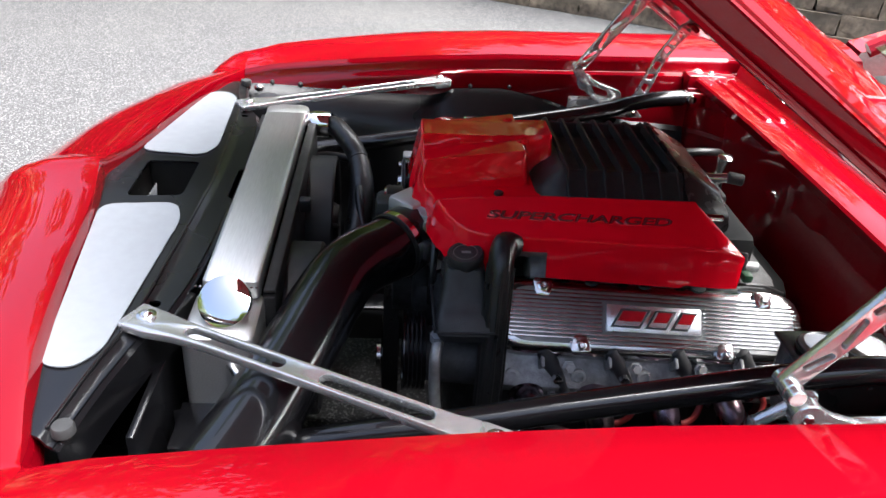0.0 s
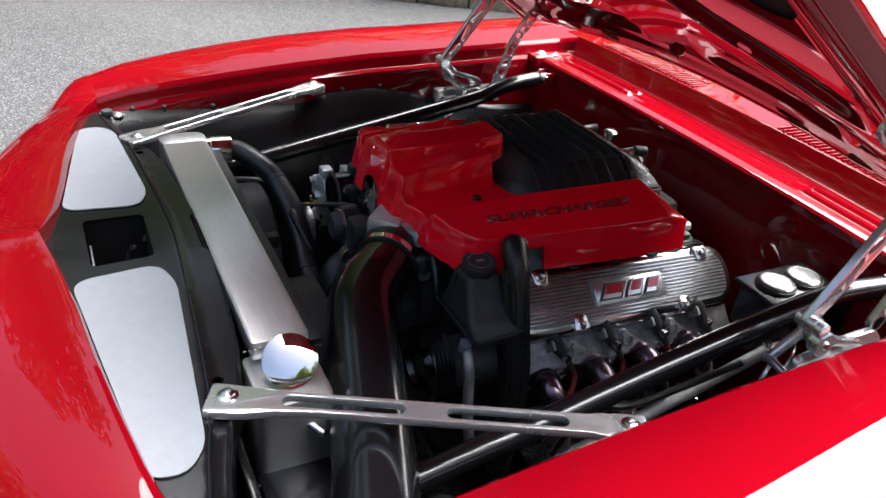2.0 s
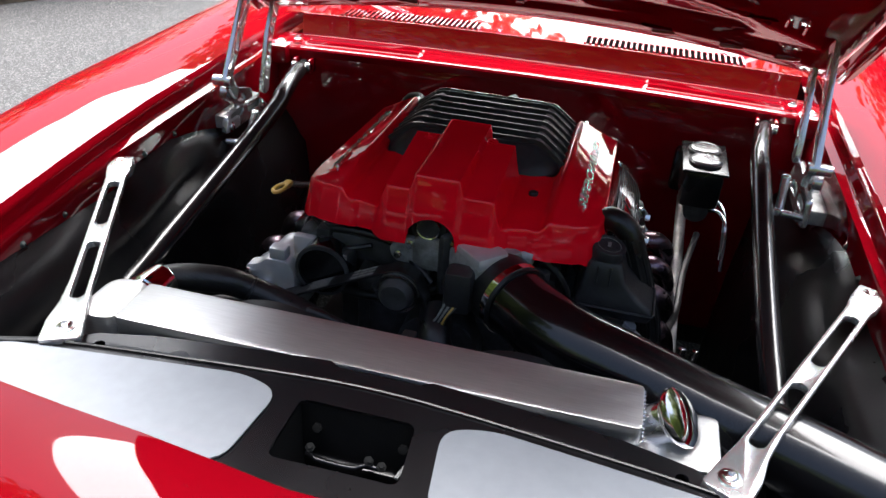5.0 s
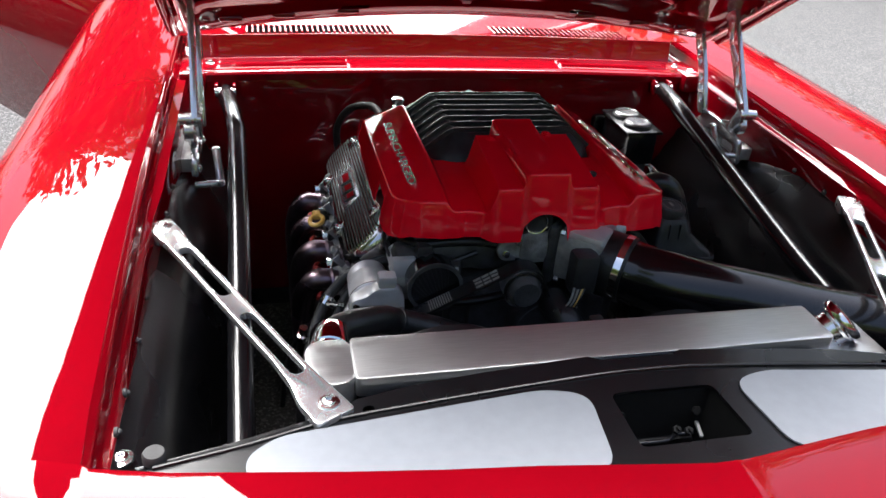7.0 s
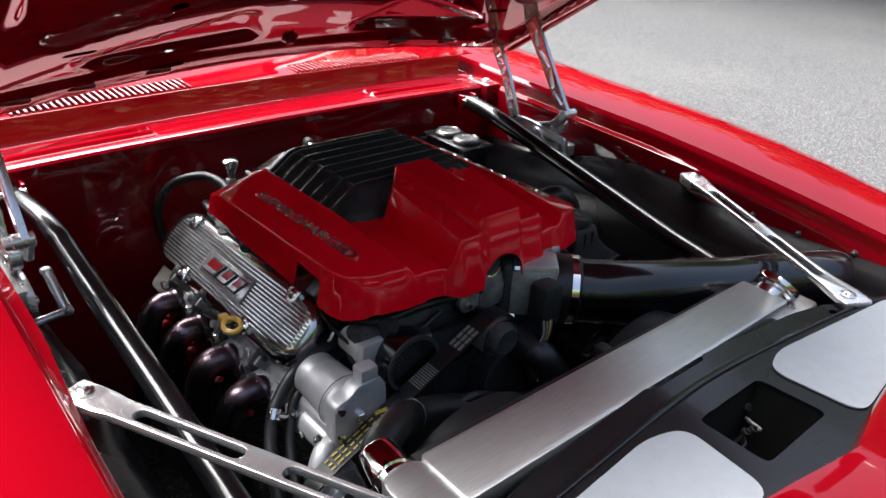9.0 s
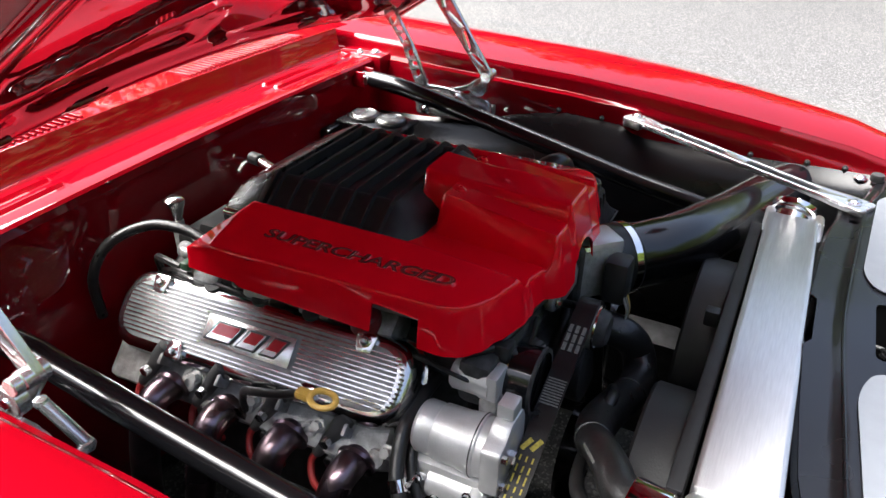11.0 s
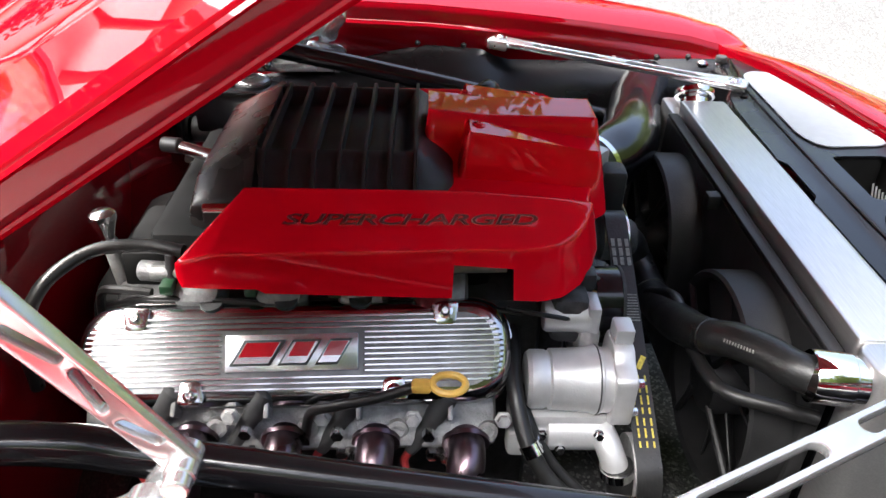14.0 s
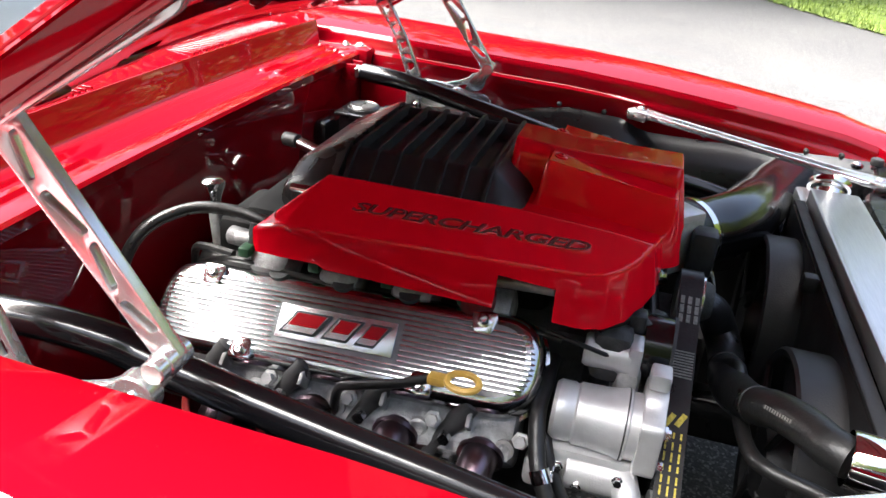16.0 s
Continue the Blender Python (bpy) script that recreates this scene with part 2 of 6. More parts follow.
def skin(rows, closed=False, caps=False):
    """Faces between rows of points of equal length."""
    bm = bmesh.new()
    vs = [[bm.verts.new(Vector(p)) for p in row] for row in rows]
    for a, b in zip(vs, vs[1:]):
        n = len(a)
        for k in range(n if closed else n - 1):
            j = (k + 1) % n
            bm.faces.new((a[k], a[j], b[j], b[k]))
    if caps:
        bm.faces.new(vs[0][::-1])
        bm.faces.new(vs[-1])
    bmesh.ops.remove_doubles(bm, verts=bm.verts, dist=1e-6)
    bmesh.ops.recalc_face_normals(bm, faces=bm.faces)
    return bm


def thicken(bm, t):
    """Gives a sheet depth along its own normals."""
    bmesh.ops.recalc_face_normals(bm, faces=bm.faces)
    bm.normal_update()
    rim = [e for e in bm.edges if len(e.link_faces) == 1]
    faces = bm.faces[:]
    twin = {v: bm.verts.new(v.co - v.normal * t) for v in bm.verts[:]}
    for f in faces:
        bm.faces.new([twin[v] for v in reversed(f.verts)])
    for e in rim:
        u, v = e.verts
        bm.faces.new((u, v, twin[v], twin[u]))
    bmesh.ops.recalc_face_normals(bm, faces=bm.faces)
    return bm


def curve_mesh(data):
    ob = bpy.data.objects.new("tmp", data)
    scene.collection.objects.link(ob)
    me = bpy.data.meshes.new_from_object(ob.evaluated_get(bpy.context.evaluated_depsgraph_get()))
    bpy.data.objects.remove(ob)
    bm = bmesh.new()
    bm.from_mesh(me)
    bpy.data.meshes.remove(me)
    bmesh.ops.remove_doubles(bm, verts=bm.verts, dist=1e-6)
    return bm


def plate(outlines, thick, bevel=0.0, m=None):
    """A flat plate in its own xy plane, first outline solid, the others holes through it."""
    cu = bpy.data.curves.new("plate", "CURVE")
    cu.dimensions, cu.fill_mode = "2D", "BOTH"
    cu.extrude, cu.bevel_depth, cu.bevel_resolution = max(0, thick / 2 - bevel), bevel, 1
    cu.offset = -bevel
    for pts in outlines:
        sp = cu.splines.new("POLY")
        sp.points.add(len(pts) - 1)
        for q, p in zip(sp.points, pts):
            q.co = (p[0], p[1], 0, 1)
        sp.use_cyclic_u = True
    bm = curve_mesh(cu)
    bpy.data.curves.remove(cu)
    if m is not None:
        bm.transform(m)
    return bm


def letters(text, size, depth, m, shear=0.0, grow=0.0):
    cu = bpy.data.curves.new("text", "FONT")
    cu.body, cu.size, cu.extrude, cu.shear, cu.align_x, cu.align_y = text, size, depth, shear, "CENTER", "CENTER"
    cu.resolution_u, cu.offset, cu.space_character = 3, grow, 0.94
    bm = curve_mesh(cu)
    bpy.data.curves.remove(cu)
    bm.transform(m)
    return bm


def slot(a, b, r, n=8):
    """Outline of a slot with round ends between two 2D points."""
    a, b = Vector((*a, 0)), Vector((*b, 0))
    d = (b - a).normalized()
    t = math.atan2(d.y, d.x)
    pts = [(b.x + r * math.cos(t - math.pi / 2 + math.pi * k / n), b.y + r * math.sin(t - math.pi / 2 + math.pi * k / n)) for k in range(n + 1)]
    return pts + [(a.x + r * math.cos(t + math.pi / 2 + math.pi * k / n), a.y + r * math.sin(t + math.pi / 2 + math.pi * k / n)) for k in range(n + 1)]


def rounded(pts, r, n=5):
    """A polygon with its corners rounded."""
    out = []
    for i, p in enumerate(pts):
        p = Vector((p[0], p[1]))
        a = Vector(pts[i - 1][:2]) - p
        b = Vector(pts[(i + 1) % len(pts)][:2]) - p
        k = min(r, a.length * 0.45, b.length * 0.45)
        s, e = p + a.normalized() * k, p + b.normalized() * k
        for j in range(n + 1):
            t = j / n
            out.append(tuple(s * (1 - t) ** 2 + p * 2 * t * (1 - t) + e * t * t))
    return out


def axes(origin, x, y):
    """Matrix whose xy plane is spanned by x and (about) y."""
    x = Vector(x).normalized()
    z = x.cross(Vector(y)).normalized()
    y = z.cross(x)
    m = Matrix((x, y, z)).transposed().to_4x4()
    m.translation = origin
    return m


def lerp(x, xs, ys):
    return float(np.interp(x, xs, ys))


def inside(p, poly):
    c = False
    for i in range(len(poly)):
        a, b = poly[i - 1], poly[i]
        if (a[1] > p[1]) != (b[1] > p[1]) and p[0] < (b[0] - a[0]) * (p[1] - a[1]) / (b[1] - a[1]) + a[0]:
            c = not c
    return c


def sheet(outline, holes, step, place):
    """A sheet with holes, fine enough to be bent: place gives the world point of each (u, v)."""
    pts, edges = [], []
    for loop in [outline] + holes:
        fine = []
        for i, p in enumerate(loop):
            q = loop[(i + 1) % len(loop)]
            n = max(1, int(math.dist(p, q) / step))
            fine += [(p[0] + (q[0] - p[0]) * k / n, p[1] + (q[1] - p[1]) * k / n) for k in range(n)]
        i0 = len(pts)
        pts += [Vector(p) for p in fine]
        edges += [(i0 + k, i0 + (k + 1) % len(fine)) for k in range(len(fine))]
    us, vs = [p[0] for p in outline], [p[1] for p in outline]
    u = min(us) + step / 2
    while u < max(us):
        v = min(vs) + step / 2
        while v < max(vs):
            if inside((u, v), outline) and not any(inside((u, v), h) for h in holes):
                pts.append(Vector((u, v)))
            v += step
        u += step
    vo, _, fo, *_ = delaunay_2d_cdt(pts, edges, [], 0, 1e-6)
    bm = bmesh.new()
    bv = [bm.verts.new(place(p[0], p[1])) for p in vo]
    for f in fo:
        c = sum((vo[i] for i in f), Vector((0, 0))) / len(f)
        if inside(c, outline) and not any(inside(c, h) for h in holes):
            bm.faces.new([bv[i] for i in f])
    bmesh.ops.delete(bm, geom=[v for v in bm.verts if not v.link_faces], context="VERTS")
    bmesh.ops.recalc_face_normals(bm, faces=bm.faces)
    return bm


def bolt(center, axis, r=0.007, h=0.006):
    """Button-head socket screw with washer."""
    bm = lathe([(0, -0.004), (r * 1.5, -0.004), (r * 1.5, 0.0), (r, 0.001), (r * 0.95, h * 0.6), (r * 0.6, h), (r * 0.42, h), (r * 0.38, h * 0.35), (0, h * 0.35)], center, axis, 16)
    return bm


# ---------------------------------------------------------------- ground and surroundings
def flat(name, x0, x1, y0, y1, z, mat, label, category):
    bm = bmesh.new()
    vs = [bm.verts.new(p) for p in ((x0, y0, z), (x1, y0, z), (x1, y1, z), (x0, y1, z))]
    bm.faces.new(vs)
    return solid(name, bm, mat, label, category, kind="structure")


flat("ground", -400, 400, -400, 400, 0, ASPHALT, "grey worn asphalt driveway with pale aggregate", "driveway")


def grass_patch():
    """Lawn beyond the driveway's edge: a low sheet with blades on it."""
    rnd = random.Random(4)
    edge = [(7.6, -2.75), (8.8, -2.04), (10.9, -0.9), (14, 0.9), (19, 3.2), (30, 6.5), (30, -12), (7.6, -12)]
    verts, faces = [], []
    for p in edge:
        verts.append((*p, 0.02))
    faces.append(tuple(range(len(edge))))
    for k in range(14000):
        x = 7.6 + 14 * rnd.random() ** 1.5
        lim = lerp(x, [7.6, 8.8, 10.9, 14, 19, 30], [-2.75, -2.04, -0.9, 0.9, 3.2, 6.5])
        y = lim + rnd.uniform(-0.03, 0.08) - 5.5 * rnd.random() ** 1.6
        a, h, w = rnd.uniform(0, 6.3), rnd.uniform(0.05, 0.12), rnd.uniform(0.006, 0.012)
        i = len(verts)
        verts += [(x - w * math.cos(a), y - w * math.sin(a), 0.01), (x + w * math.cos(a), y + w * math.sin(a), 0.01), (x + 0.05 * math.sin(a), y + 0.05 * math.cos(a), h)]
        faces.append((i, i + 1, i + 2))
    me = bpy.data.meshes.new("grass")
    me.from_pydata(verts, [], faces)
    me.materials.append(GRASS)
    tagged(new("grass", me), "bright mown lawn beside the asphalt", "grass", kind="stuff")


grass_patch()


def retaining_wall():
    a, d = Vector((-6.65, -0.75, 0)), Vector((1.15, 2.1, 0)).normalized()
    nrm = Vector((d.y, -d.x, 0))
    wall = thing("retaining_wall", a + d * 3.2, "brown split-face concrete block retaining wall", "wall", kind="structure")
    core = rbox(a + d * 3.2 - nrm * 0.28 + Vector((0, 0, 0.44)), (6.6, 0.3, 0.86), 0.01, Matrix.Rotation(math.atan2(d.y, d.x), 4, "Z"))
    part("backfill", core, SOIL, wall, "dark soil behind the blocks")
    rnd = random.Random(9)
    meshes = []
    for k in range(5):
        bm = bmesh.new()
        bmesh.ops.create_cube(bm, size=1)
        bmesh.ops.scale(bm, vec=(0.42, 0.22, 0.148), verts=bm.verts)
        bmesh.ops.subdivide_edges(bm, edges=bm.edges[:], cuts=2, use_grid_fill=True)
        for v in bm.verts:
            v.co += Vector((rnd.uniform(-1, 1), rnd.uniform(-1, 1), rnd.uniform(-0.5, 0.5))) * 0.010
            if v.co.y < -0.09:
                v.co.y -= rnd.uniform(0, 0.03)
        dress(bm, 25)
        me = bpy.data.meshes.new("block")
        bm.to_mesh(me)
        bm.free()
        me.materials.append(BLOCKMAT)
        meshes.append(me)
    ang = math.atan2(d.y, d.x)
    for c in range(6):
        for i in range(15):
            ob = new("block", meshes[(i * 3 + c * 2) % 5])
            ob.parent = wall
            p = a + d * (0.22 + 0.432 * i + (0.2 if c % 2 else 0)) - nrm * (0.02 * c + 0.02) + Vector((0, 0, 0.075 + 0.152 * c)) - BASE[wall.name]
            ob.matrix_basis = Matrix.Translation(p) @ Matrix.Rotation(ang + rnd.uniform(-0.03, 0.03), 4, "Z")


retaining_wall()


def tree(base, height, spread, seed, low=0.3):
    rnd = random.Random(seed)
    t = thing("tree", base, "tall broadleaf tree with a dense green crown, placed for reflections and shade", "tree", "trees along the driveway")
    b = Vector(base)
    trunk = tube([b, b + Vector((0.1, 0.05, height * 0.3)), b + Vector((-0.05, 0.1, height * 0.62))], lambda u: 0.17 * (1 - 0.6 * u), 10, 5)
    ends = []
    for k in range(9):
        a, h = k * 2.4 + rnd.random(), height * (low + 0.035 * k)
        e = b + Vector((math.cos(a), math.sin(a), 0)) * spread * rnd.uniform(0.45, 0.8) + Vector((0, 0, h + height * rnd.uniform(0.15, 0.35)))
        s = b + Vector((0, 0.05, h))
        trunk = join(trunk, tube([s, s.lerp(e, 0.5) + Vector((0, 0, 0.2)), e], lambda u: 0.06 * (1 - 0.7 * u), 6, 4))
        ends.append(e)
        ends.append(s.lerp(e, 0.6))
    ends.append(b + Vector((0, 0, height * 0.8)))
    part("trunk", trunk, BARK, t)
    verts, faces = [], []
    for k in range(3600):
        c = ends[rnd.randrange(len(ends))]
        r = spread * 0.5 * rnd.random() ** 0.45
        v = Vector((rnd.gauss(0, 1), rnd.gauss(0, 1), rnd.gauss(0, 0.75))).normalized() * r
        p = c + v
        a = Vector((rnd.gauss(0, 1), rnd.gauss(0, 1), rnd.gauss(0, 0.6))).normalized()
        q = a.orthogonal().normalized()
        s = rnd.uniform(0.12, 0.26)
        i = len(verts)
        verts += [p - a * s, p + q * s * 0.45, p + a * s, p - q * s * 0.45]
        faces.append((i, i + 1, i + 2, i + 3))
    me = bpy.data.meshes.new("crown")
    me.from_pydata([tuple(v - b) for v in verts], [], faces)
    me.materials.append(LEAF)
    crown = new("crown", me)
    crown.parent = t
    return t


tree_a = tree((-11.5, 1.0, 0), 8.5, 2.6, 1)
tree_b = tree((-9.6, -5.0, 0), 7.5, 2.4, 2, 0.12)
# unseen front tree, added to cut the light that reaches the firewall
tree_c = tree((-0.8, -8.2, 0), 6.0, 2.3, 3, 0.05)
# extra tall tree, added to break up the sun disc's edge in the nose paint
tree_d = tree((-8.8, -1.4, 0), 10.0, 2.5, 4, 0.35)
# copies fill in reflections; the unseen rows in front only block low sky
for kind, x, y, turn in ((tree_a, -13.0, 6.5, 130), (tree_b, -11.5, -10.0, 220), (tree_b, -6.0, -11.0, 70), (tree_b, -10.2, -1.8, 310), (tree_a, -11.0, 4.2, 30), (tree_b, -9.5, 10.5, 100),
                         (tree_c, -3.0, -7.8, 250), (tree_c, 1.3, -8.0, 10), (tree_c, 3.4, -7.9, 160), (tree_c, 5.5, -8.2, 290), (tree_c, -5.2, -7.6, 200), (tree_b, 17.5, -9.5, 20), (tree_a, 18.0, 7.0, 190),
                         (tree_c, -7.4, -7.0, 45), (tree_c, -1.9, -10.2, 120), (tree_c, 2.4, -10.4, 330), (tree_c, 7.8, -8.6, 75), (tree_c, -8.8, -4.9, 180), (tree_c, 10.2, -9.4, 215), (tree_b, 13.2, -10.5, 140), (tree_b, 14.6, -3.6, 15), (tree_a, 15.4, 0.8, 95), (tree_b, 14.9, 4.9, 260), (tree_a, 14.0, 9.2, 300), (tree_c, -8.6, 0.6, 20), (tree_c, -8.2, 3.4, 110), (tree_c, -8.9, 6.2, 240), (tree_a, -5.6, 14.5, 65), (tree_b, -2.4, 16.5, 205), (tree_a, 4.6, 15.0, 340), (tree_b, 8.4, 13.5, 85),
                         (tree_a, 11.2, 2.6, 150), (tree_a, 11.8, 5.8, 20), (tree_a, 10.8, 8.8, 275), (tree_a, 9.4, 11.6, 45), (tree_b, 12.4, -0.6, 60), (tree_a, -2.2, 10.6, 170)):
    copy_thing(kind, pose(x, y, 0, 0, 0, turn))


# ---------------------------------------------------------------- car body
car = thing("car", (0, 1.3, 0), "bright red classic muscle car with its hood raised", "car")
HY = ([-0.08, 0.02, 0.2, 0.4, 0.6, 0.8, 1.1, 1.6], [0.822, 0.845, 0.866, 0.885, 0.898, 0.903, 0.912, 0.925])
XO = ([-0.05, 0.05, 0.25, 0.4, 1.6], [0.845, 0.885, 0.915, 0.925, 0.925])


def fender_outer(y):
    h, xo = lerp(y, *HY), lerp(y, *XO)
    k = (xo - 0.668) / 0.257
    return [(0.668 + k * (x - 0.668), h + dz) for x, dz in ((0.668, 0.0), (0.671, 0.004), (0.70, 0.011), (0.74, 0.018), (0.78, 0.022), (0.82, 0.022), (0.865, 0.014), (0.898, -0.006), (0.922, -0.040), (0.934, -0.095))] + [(xo + 0.018, 0.62), (xo + 0.014, 0.48), (xo - 0.01, 0.30)]


YS = [-0.05, -0.02, 0.02, 0.08, 0.15, 0.25, 0.35, 0.42, 0.45, 0.48, 0.54, 0.60, 0.66, 0.72, 0.78, 0.85, 0.95, 1.05, 1.09]


def apron_low(y):
    """Wavy lower edge of the red apron, arched over the wheel tub."""
    return lerp(y, [0, 0.19, 0.37, 0.435, 0.475, 0.594, 0.696, 0.786, 0.90, 1.09], [0.80, 0.793, 0.790, 0.791, 0.812, 0.821, 0.804, 0.775, 0.750, 0.740])


def apron_x(y):
    return 0.655 - lerp(y, [0.38, 0.55, 1.1], [0.006, 0.018, 0.020])


def fender_inner(y):
    h, d, x = lerp(y, *HY), apron_low(y), apron_x(y)
    return [(x - 0.004, d), (x - 0.003, max(d + 0.004, h - 0.075)), (x, max(d + 0.008, h - 0.046)), (x + 0.003, h - 0.035), (0.6555, h - 0.031), (0.659, h - 0.025), (0.661, h - 0.010), (0.664, h - 0.003)]


def fender(s):
    ys = YS + [1.15, 1.25, 1.40, 1.55]
    bm = skin([[(s * x, y, z) for x, z in fender_inner(y) + fender_outer(y)] for y in ys])
    ob = part("fender", thicken(bm, 0.002), RED, car)
    for y in (0.02, 0.09, 0.2, 0.3, 0.52, 0.62):
        part("fender_bolt", bolt((s * (apron_x(y) - 0.003), y, max(apron_low(y) + 0.010, lerp(y, *HY) - 0.070)), (-s, 0, 0), 0.004, 0.004), CASTDARK, ob)
    part("fender_bolt", bolt((s * 0.640, -0.012, lerp(-0.01, *HY) - 0.038), (0, 0, 1), 0.009, 0.005), CHROME, ob)


fender(1)
fender(-1)
NX = [0, 0.015, 0.04, 0.1, 0.2, 0.3, 0.4, 0.5, 0.58, 0.63, 0.660]


def nose():
    rows = []
    for x in NX:
        yr = lerp(x, [0, 0.03, 0.15, 0.25, 0.46, 0.58, 0.668], [-0.172, -0.165, -0.139, -0.131, -0.100, -0.076, -0.052])
        zr = lerp(x, [0, 0.02, 0.1, 0.3, 0.5, 0.668], [0.864, 0.858, 0.850, 0.845, 0.838, 0.829])
        yf = lerp(x, [0, 0.3, 0.54, 0.79, 0.845], [-0.335, -0.290, -0.206, -0.106, -0.07])
        k = 0.8 * min(1.0, (0.70 - x) / 0.2)
        yr, zr = yr - 0.014 * k, zr + 0.018 * k
        rows.append([(x, yr + 0.012, zr - 0.060), (x, yr + 0.005, zr - 0.010), (x, yr + 0.001, zr - 0.001), (x, yr - 0.006, zr + 0.001)]
                    + [(x, yr + (yf - yr) * u, zr - dz) for u, dz in ((0.3, 0.001), (0.6, 0.007), (0.85, 0.020), (1.0, 0.034))]
                    + [(x, yf - 0.030, zr - 0.060), (x, yf - 0.050, zr - 0.10), (x, yf - 0.058, zr - 0.15), (x, yf - 0.02, zr - 0.20), (x, yf + 0.02, zr - 0.5)])
    for x, z in fender_outer(-0.05)[1:]:
        yf = lerp(x, [0, 0.3, 0.54, 0.79, 0.845], [-0.335, -0.290, -0.206, -0.106, -0.07])
        q = max(0.0, min(1.0, (z - 0.5) / 0.3))
        yf = min(yf, -0.052)
        rows.append([(x, -0.05, z)] * 4 + [(x - 0.01 * u, -0.05 + (yf + 0.05) * u, z - dz * q) for u, dz in ((0.3, 0.002), (0.6, 0.008), (0.85, 0.020), (1.0, 0.034))]
                    + [(x - 0.015, yf - 0.030, z - 0.060 * q), (x - 0.02, yf - 0.050, z - 0.10 * q), (x - 0.02, yf - 0.058, z - 0.15 * q), (x - 0.02, yf - 0.02, z - 0.20 * q), (x - 0.02, yf + 0.02, z - 0.5 * q)])
    rows = [[(-x, y, z) for x, y, z in r] for r in rows[:0:-1]] + rows
    ob = part("header_panel", skin(rows), RED, car)
    for s in (1, -1):
        ring = lathe([(0.095, 0.0), (0.10, 0.012), (0.088, 0.022), (0.080, 0.012)], (s * 0.62, -0.215, 0.66), (0, -1, 0), 40)
        hl = part("headlight", ring, MIRROR, car, "chrome-ringed round headlight")
        part("lens", lathe([(0.086, 0.005), (0.07, 0.022), (0.04, 0.032), (0, 0.036)], (s * 0.62, -0.215, 0.66), (0, -1, 0), 32), PLATE, hl)
    part("lower_valance", rbox((0, -0.12, 0.24), (1.30, 0.02, 0.30), 0.006), SATIN, car)
    part("grille", rbox((0, -0.24, 0.55), (1.0, 0.03, 0.22), 0.01), SATIN, car)
    part("bumper", rbox((0, -0.33, 0.40), (1.6, 0.09, 0.10), 0.03), RED, car)


nose()


def cowl():
    part("firewall", rbox((0, 1.102, 0.59), (1.30, 0.02, 0.60), 0.004), RED, car)
    # plain ledge, with two short stiffening beads pressed into it near each end
    bow = lambda x: 0.010 * (1 - (x / 0.6) ** 2)

    def ledge(x):
        k = max(0.0, min(1.0, (0.575 - abs(x)) / 0.012, (abs(x) - 0.262) / 0.012))
        out = [(1.085, 0.866), (1.085, 0.881), (1.089, 0.886), (1.098, 0.888)]
        for y0 in (1.120, 1.152):
            out += [(y0, 0.888), (y0 + 0.005, 0.888 + 0.006 * k), (y0 + 0.014, 0.8885 + 0.006 * k), (y0 + 0.019, 0.889)]
        return out + [(1.180, 0.889), (1.187, 0.891), (1.190, 0.896), (1.197, 0.938), (1.1985, 0.942), (1.202, 0.943)]

    xs = [-0.605, -0.58, -0.575, -0.569, -0.563, -0.5, -0.4, -0.3, -0.274, -0.268, -0.262, -0.2, -0.1, 0]
    xs += [-x for x in xs[-2::-1]]
    part("cowl_ledge", thicken(skin([[(x, y, z + bow(x)) for y, z in ledge(x)] for x in xs]), 0.002), RED, car)
    # top panel, left open over the two vents
    vents = [[(x0, 1.206), (x1, 1.206), (x1, 1.266), (x0, 1.266)] for x0, x1 in ((-0.502, -0.150), (0.112, 0.478))]
    top = sheet([(-0.66, 1.200), (0.66, 1.200), (0.66, 1.42), (-0.66, 1.42)], vents, 0.05, lambda x, y: (x, y, 0.943 + bow(x) + 0.05 * (y - 1.202)))
    panel = part("cowl_panel", thicken(top, 0.002), RED, car)
    for x0, x1 in ((-0.502, -0.150), (0.112, 0.478)):
        part("vent_well", rbox(((x0 + x1) / 2, 1.236, 0.910), (x1 - x0, 0.064, 0.012), 0.001), SATIN, panel, "dark well under the vent")
        n = 27
        for k in range(n + 1):
            x = x0 + (x1 - x0) * k / n
            part("vent_bar", rbox((x, 1.236, 0.9440 + bow(x)), (0.0058, 0.066, 0.006), 0.001, seg=1), RED, panel)
    # corner brackets beside the cowl
    for s in (1, -1):
        part("cowl_bracket", rbox((s * 0.625, 1.13, 0.868), (0.06, 0.13, 0.05), 0.012), RED, car)
        part("bracket_bolt", bolt((s * 0.622, 1.095, 0.895), (0, 0, 1), 0.010, 0.006), CHROME, car)
        part("bracket_bolt", bolt((s * 0.585, 1.115, 0.902), (0, 0, 1), 0.007, 0.006), CHROME, car)


cowl()


